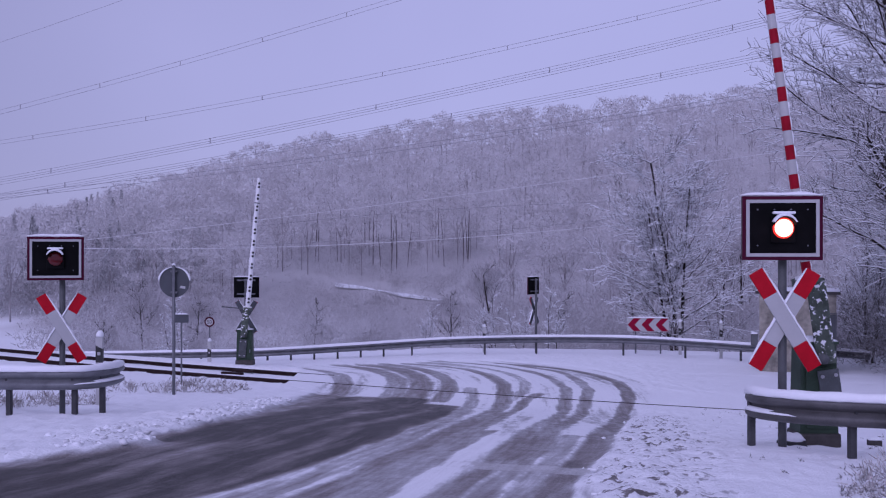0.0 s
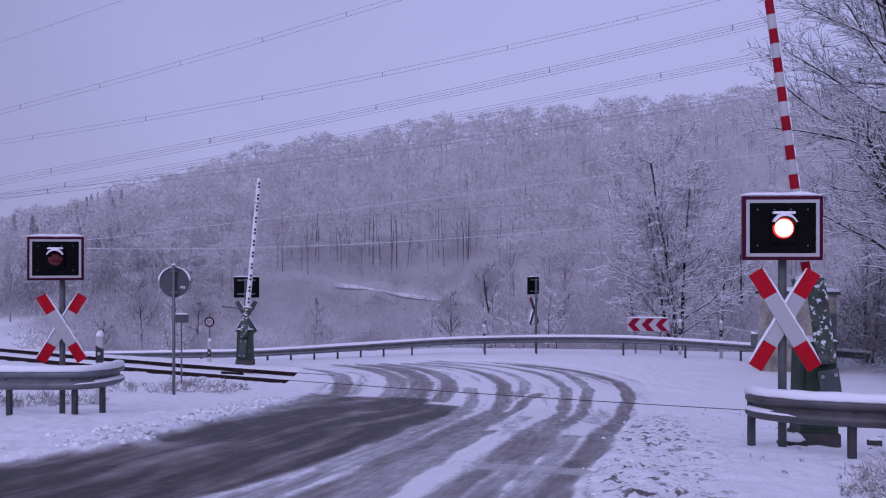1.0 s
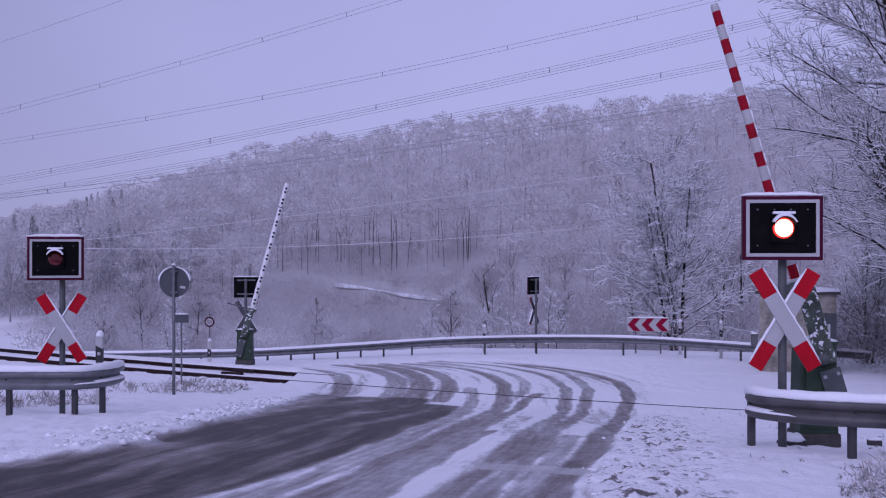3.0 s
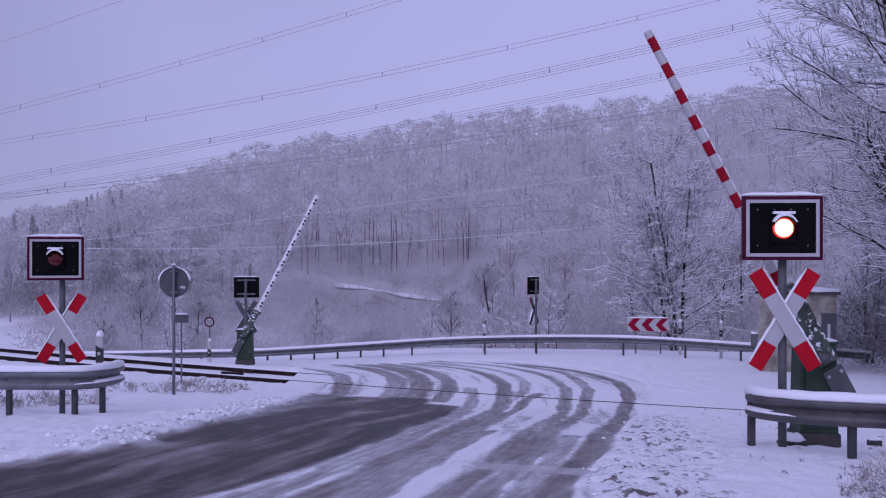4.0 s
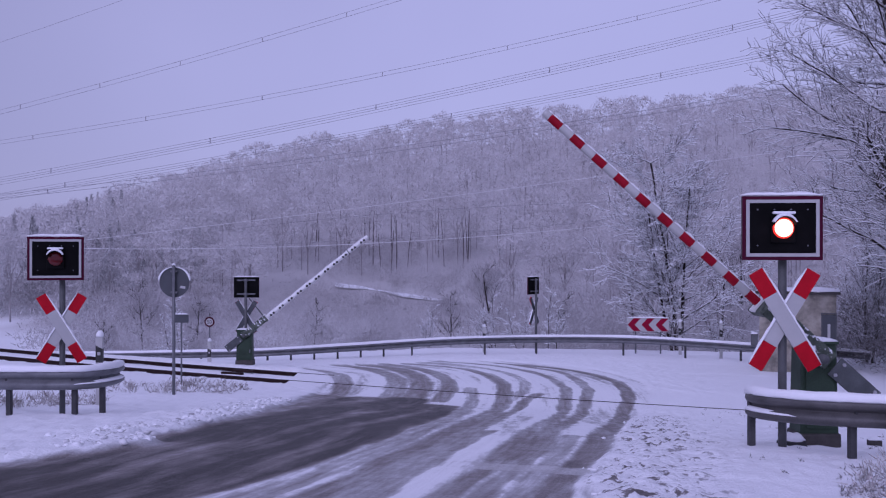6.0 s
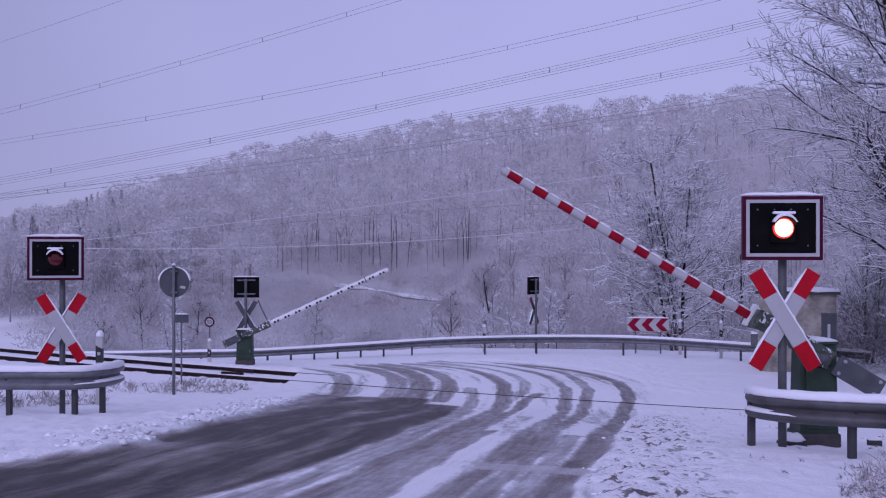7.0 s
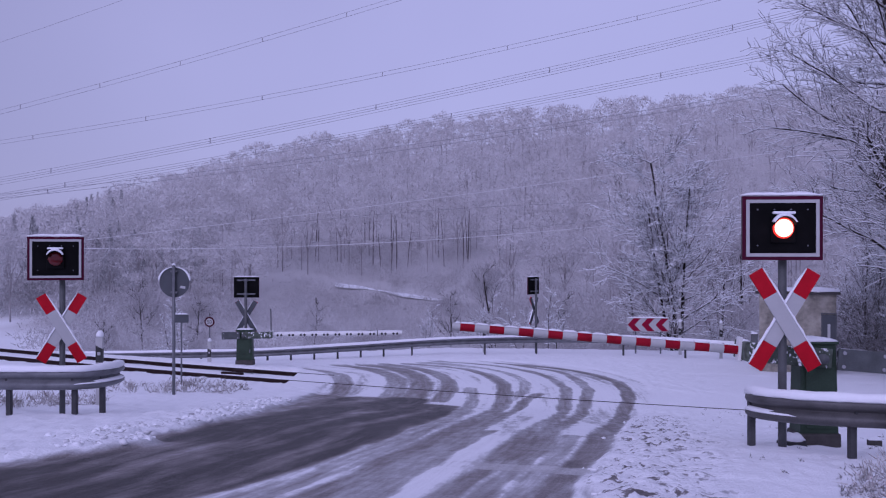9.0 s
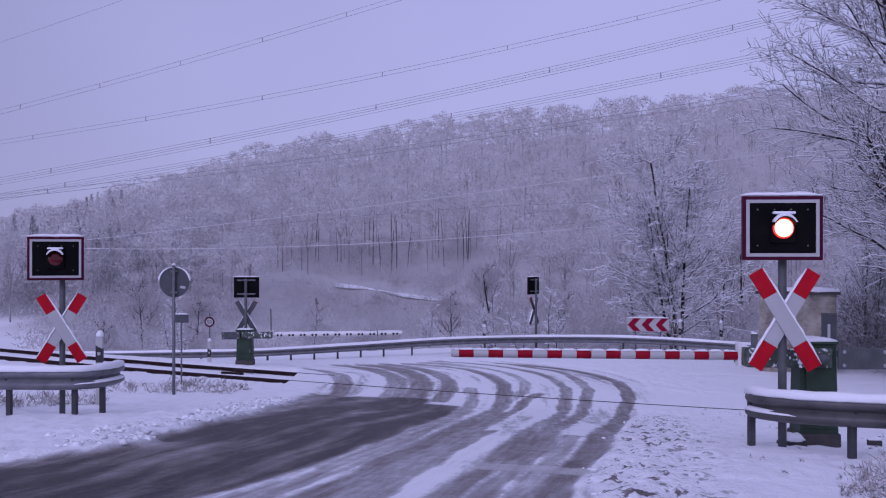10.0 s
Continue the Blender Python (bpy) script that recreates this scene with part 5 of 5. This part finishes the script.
    plant_all("frosted_scrub", near, fine_bush, SCRUB, "leafless frosted scrub behind the guard rail", "shrubs")
    spots = [q for q in spots if q[1] >= 62]
    plant_all("frosted_scrub", spots, bush, SCRUB, "dense leafless scrub covered in hoar frost", "shrubs")
    # dark leafless shrubs dusted with snow, in front of the paler scrub
    v, f, sv, sf = [], [], [], []
    for k in range(32):
        py = r.uniform(39.5, 52)
        px = r.uniform(-0.36, 0.42) * py
        for stem in range(2):
            segs = tree_segments(random.Random(900 + 3 * k + stem), Vector((px + r.uniform(-0.3, 0.3), py, gz(px, py) - 0.1)), r.uniform(1.3, 2.8), 0.8,
                                 (r.uniform(-0.4, 0.4), 0.1), 0.018, 0.15, 1.0, 0.006)
            a, b, c, d = branch_arrays([q for q in segs if q[4] < 2 or (q[4] == 2 and r.rand() < 0.75)], 1.0)
            f += [tuple(i + len(v) for i in q) for q in b if len(q) == 4]
            v += a
            sf += [tuple(i + len(sv) for i in q) for q in d]
            sv += c
    tagged(new("bare_shrubs", mesh_of("bare_shrubs", [tuple(p) for p in v], np.array(f), [BARK])), "dark leafless shrubs behind the guard rail", "shrubs", kind="stuff")
    tagged(new("shrub_snow", mesh_of("shrub_snow", [tuple(p) for p in sv], np.array(sf), [SNOW])), "snow lying on the leafless shrubs", "snow", kind="stuff")
    # rounded frosted trees standing in the scrub
    fine_oak = [sliver_cloud(2600, 160 + k, oak_shape, (0.03, 0.08), 0.003, 0.8) for k in range(4)]
    for k, (px, py, h) in enumerate(((3.2, 70, 8.2), (0.6, 78, 6.0), (7.5, 66, 6.2), (-9.5, 74, 5.2), (-17.0, 70, 5.6), (-23.5, 80, 6.5), (13.5, 72, 8.5),
                                     (17.5, 64, 9.0), (22.0, 75, 10.0), (-4.5, 62, 4.0), (-14.0, 58, 4.0), (-20.5, 62, 4.6))):
        root = thing("frosted_tree", pose(px, py, gz(px, py)), "leafless rounded tree white with hoar frost", "tree", "frosted trees")
        m = np.eye(3) * h
        tw = (fine_oak[k % 4].reshape(-1, 3) @ m)
        ob = tagged(new("crown", mesh_of("crown", tw, np.arange(len(tw)).reshape(-1, 3), [SCRUB])), "fine frosted twigs")
        ob.parent = root
        segs = tree_segments(random.Random(k), Vector((0, 0, -0.2)), h * 0.85, h * 0.35, (0, 0), 0.014 * h, 0.2, 1.3, 0.012)
        v, f, sv, sf = branch_arrays([q for q in segs if q[4] < 3])
        ob = tagged(new("trunk", mesh_of("trunk", [tuple(p) for p in v], np.array(f), [BARK])), "dark trunk and limbs")
        ob.parent = root
    # brush behind the right-hand verge
    spots = []
    for k in range(330):
        py = r.uniform(22, 38)
        px = py * r.uniform(0.36, 0.62)
        if px < 13.6 and py < 35:
            continue
        spots.append((px, py, gz(px, py), r.uniform(1.5, 4.0), r.uniform(0, 6.28), r.randint(4)))
    plant_all("frosted_scrub", spots, twiggy_bush, DARK_SCRUB, "dark snowy bushes beside the hut", "shrubs")
    spots = []
    weed = [sliver_cloud(9, 240 + k, tuft_shape, (0.4, 1.1), 0.09, 1.6) for k in range(5)]
    for k in range(240):
        py = r.uniform(6.9, 8.7)
        px = py * (0.5 - 0.11 * r.rand() ** 1.4)
        spots.append((px, py, gz(px, py) + 0.05, r.uniform(0.025, 0.075), r.uniform(0, 6.28), r.randint(5)))
    for k in range(90):
        py = r.uniform(7.5, 22)
        px = r.uniform(2.4, 5.2) + (py - 8) * 0.22
        spots.append((px, py, gz(px, py) + 0.06, r.uniform(0.02, 0.06), r.uniform(0, 6.28), r.randint(5)))
    plant_all("dark_weeds", spots, weed, DARK_SCRUB, "dark dead weeds standing in the verge snow", "weeds")
    # dry grass poking through the verge snow
    blade = [sliver_cloud(20, 200 + k, tuft_shape, (0.3, 0.8), 0.035, 0.9) for k in range(5)]
    spots = []
    for k in range(700):
        if k % 3:
            if r.rand() < 0.5:
                px, py = r.uniform(-8.2, -5.3), r.uniform(14.2, 18)
            else:
                px, py = r.uniform(-7.4, -4.4), r.uniform(20.5, 25.0)
            if fbm(np.array([px]), np.array([py]), 0.9, 31)[0] < 0.05:
                continue
            h = r.uniform(0.10, 0.26)
        else:
            px, py = r.uniform(2.7, 4.4), r.uniform(6.9, 9.4)
            if px < 2.75 + (py - 6.9) * 0.5:
                continue
            h = r.uniform(0.06, 0.2)
        spots.append((px, py, gz(px, py) + 0.05, h, r.uniform(0, 6.28), r.randint(5)))
    clods(r)
    plant_all("dry_grass", spots, blade, DRY_GRASS, "dry frosted grass poking through the snow", "grass")


woods()

bm = bmesh.new()
prev = None
for t in np.linspace(0, 1, 30):
    x, y = -14.2 + 14.6 * t, 135.0 - 14.0 * t
    wide = 0.12 + 1.1 * max(0, math.sin(math.pi * (t - 0.02) / 0.3)) * (t < 0.32) + 0.8 * max(0, math.sin(math.pi * (t - 0.5) / 0.5)) * (t > 0.5)
    ring = [bm.verts.new((x + o * wide * 0.7, y + o * wide * 0.7, gz(x, y) + 0.3 - 0.1 * abs(o))) for o in (-2.0, -0.6 + 0.3 * math.sin(23 * t), 0.7, 1.8 + 0.5 * math.sin(31 * t))]
    if prev:
        for a in range(3):
            bm.faces.new((prev[a], ring[a], ring[a + 1], prev[a + 1]))
    prev = ring
tagged(part("forest_track", bm, SNOW, None, smooth=True), "snow-covered forest track climbing the hillside", "path", kind="structure")


# ---- overhead power lines ----
def power_line(a, b, c, conductors, label, spread=0.4, r=0.021, spacers=5, mat=None):
    """Bundle of sagging conductors through three points, carried on beyond the view."""
    root = thing("power_line", Matrix(), label, "power line", "power lines")
    a, b, c = Vector(a), Vector(b), Vector(c)
    tb = (b - a).length / ((b - a).length + (c - b).length)
    den = tb * (tb - 1)

    def at(t):
        la, lb, lc = (t - tb) * (t - 1) / tb, t * (t - 1) / den, t * (t - tb) / (1 - tb)
        return a * la + b * lb + c * lc

    offs = {1: [(0, 0)], 2: [(-0.5, 0), (0.5, 0.0)], 3: [(-0.5, 0), (0.5, 0), (0, -0.9)], 4: [(-0.5, 0), (0.5, 0), (-0.5, -0.55), (0.5, -0.55)]}[conductors]
    side = (c - a).cross(Vector((0, 0, 1))).normalized()
    for k, (ox, oz) in enumerate(offs):
        bm = bmesh.new()
        prev = None
        for t in np.linspace(-0.15, 1.15, 60):
            p = at(t) + side * ox * spread + Vector((0, 0, oz * spread + ox * spread * 0.8))
            ring = [bm.verts.new(p + Vector((0, r * math.cos(q), r * math.sin(q)))) for q in (0.5, 2.6, 4.7)]
            if prev:
                for j in range(3):
                    bm.faces.new((prev[j], prev[(j + 1) % 3], ring[(j + 1) % 3], ring[j]))
            prev = ring
        part("conductor", bm, mat or WIRE, root)
    if conductors > 1:
        for k in range(spacers):
            t = (k + 0.4) / spacers
            p = at(t)
            part("spacer", box(spread * 0.2, spread * 0.2, spread * 1.1, p, 0.01), WIRE, root)
    return root


power_line((-48.68, 104.00, 23.46), (-40.11, 102.00, 25.62), (-31.39, 100.00, 27.96), 1, "single thin overhead wire")
power_line((-47.27, 106.00, 17.43), (-22.29, 102.00, 23.24), (-4.29, 98.00, 27.58), 2, "twin conductors of a high-voltage line")
power_line((-48.16, 108.00, 14.64), (-9.28, 102.00, 20.36), (25.88, 96.00, 27.09), 2, "twin conductors of a high-voltage line", spacers=6)
power_line((-48.16, 108.00, 10.63), (-4.75, 102.00, 18.10), (37.73, 95.00, 26.74), 4, "bundle of four high-voltage conductors", 0.5, spacers=5)
power_line((-49.94, 112.00, 9.15), (0.94, 106.00, 17.37), (34.03, 98.00, 22.85), 4, "bundle of four high-voltage conductors", 0.5, spacers=4)
power_line((-49.94, 112.00, 9.15), (-4.94, 106.00, 13.91), (34.72, 100.00, 19.25), 2, "dark conductors crossing before the wooded hill", 0.5, 0.03)
power_line((-27.38, 102.00, 5.37), (0.87, 98.00, 8.61), (31.59, 94.00, 12.57), 1, "pale frosted wire crossing before the wooded hill", r=0.036, mat=WIRE_PALE)
power_line((-35.87, 102.00, 3.56), (-12.18, 98.00, 3.83), (13.87, 94.00, 5.53), 1, "pale frosted wire crossing before the wooded hill", r=0.036, mat=WIRE_PALE)
power_line((-18.4, 100.00, 5.72), (-5.0, 98.00, 6.92), (12.5, 96.00, 7.85), 1, "thin dark wire crossing before the wooded hill", r=0.022)
power_line((-17.0, 100.00, 3.95), (0.0, 98.00, 4.9), (12.5, 96.00, 5.95), 1, "thin dark wire crossing before the wooded hill", r=0.022)


# ---- what moves ----
BOOM_NEAR = [(0, 82.1), (1.7, 82.0), (2.0, 81.2), (2.5, 78.2), (4.0, 62.2), (4.5, 57.2), (5.0, 52.0), (5.5, 46.9), (7.0, 30.5), (7.5, 24.4),
             (8.0, 17.7), (8.5, 10.9), (9.0, 4.7), (9.3, 1.8), (9.5, 0.5), (10.0, 0.5)]
BOOM_FAR = [(0, 84.8), (1.5, 84.8), (2.0, 83.0), (2.5, 79.5), (4.0, 62.5), (4.5, 56.9), (5.0, 50.8), (5.5, 45.2), (7.0, 24.6), (7.5, 17.9),
            (8.0, 11.0), (8.5, 4.4), (8.9, 0.9), (9.2, 0.8), (10.0, 0.8)]
BLINK = 1.009


def bulb_rows(first_dim, deep, proud, on_for):
    """The bulb sits proud of its lens while lit and sinks behind it while dim."""
    rows, t = [(0.0, proud)], first_dim
    if on_for < 0.5:
        rows = [(0.0, deep)]
    while t < 10.0:
        for dt, v in ((-0.24, proud), (-0.06, deep), (0.09, deep), (0.27, proud)) if on_for > 0.5 else ((-0.34, deep), (-0.14, proud), (0.2, proud), (0.36, deep)):
            if rows[-1][0] + 0.034 < t + dt < 9.96:
                rows.append((t + dt, v))
        t += BLINK
    rows.append((10.0, rows[-1][1]))
    return [(q, pose(0, -v, 0)) for q, v in rows]


def motions():
    walk(boom_near, [(t, Matrix.Translation(PIVOT_NEAR) @ pose(0, 0, 0, 0, 0, 180) @ pose(0, 0, 0, 0, -a, 0)) for t, a in BOOM_NEAR])
    walk(boom_far, [(t, Matrix.Translation(PIVOT_FAR) @ pose(0, 0, 0, 0, -a, 0)) for t, a in BOOM_FAR])
    walk(bulb_near, bulb_rows(0.28, -0.035, 0.02, 0.65))
    walk(bulb_left, bulb_rows(0.33, -0.06, 0.0, 0.3))


motions()
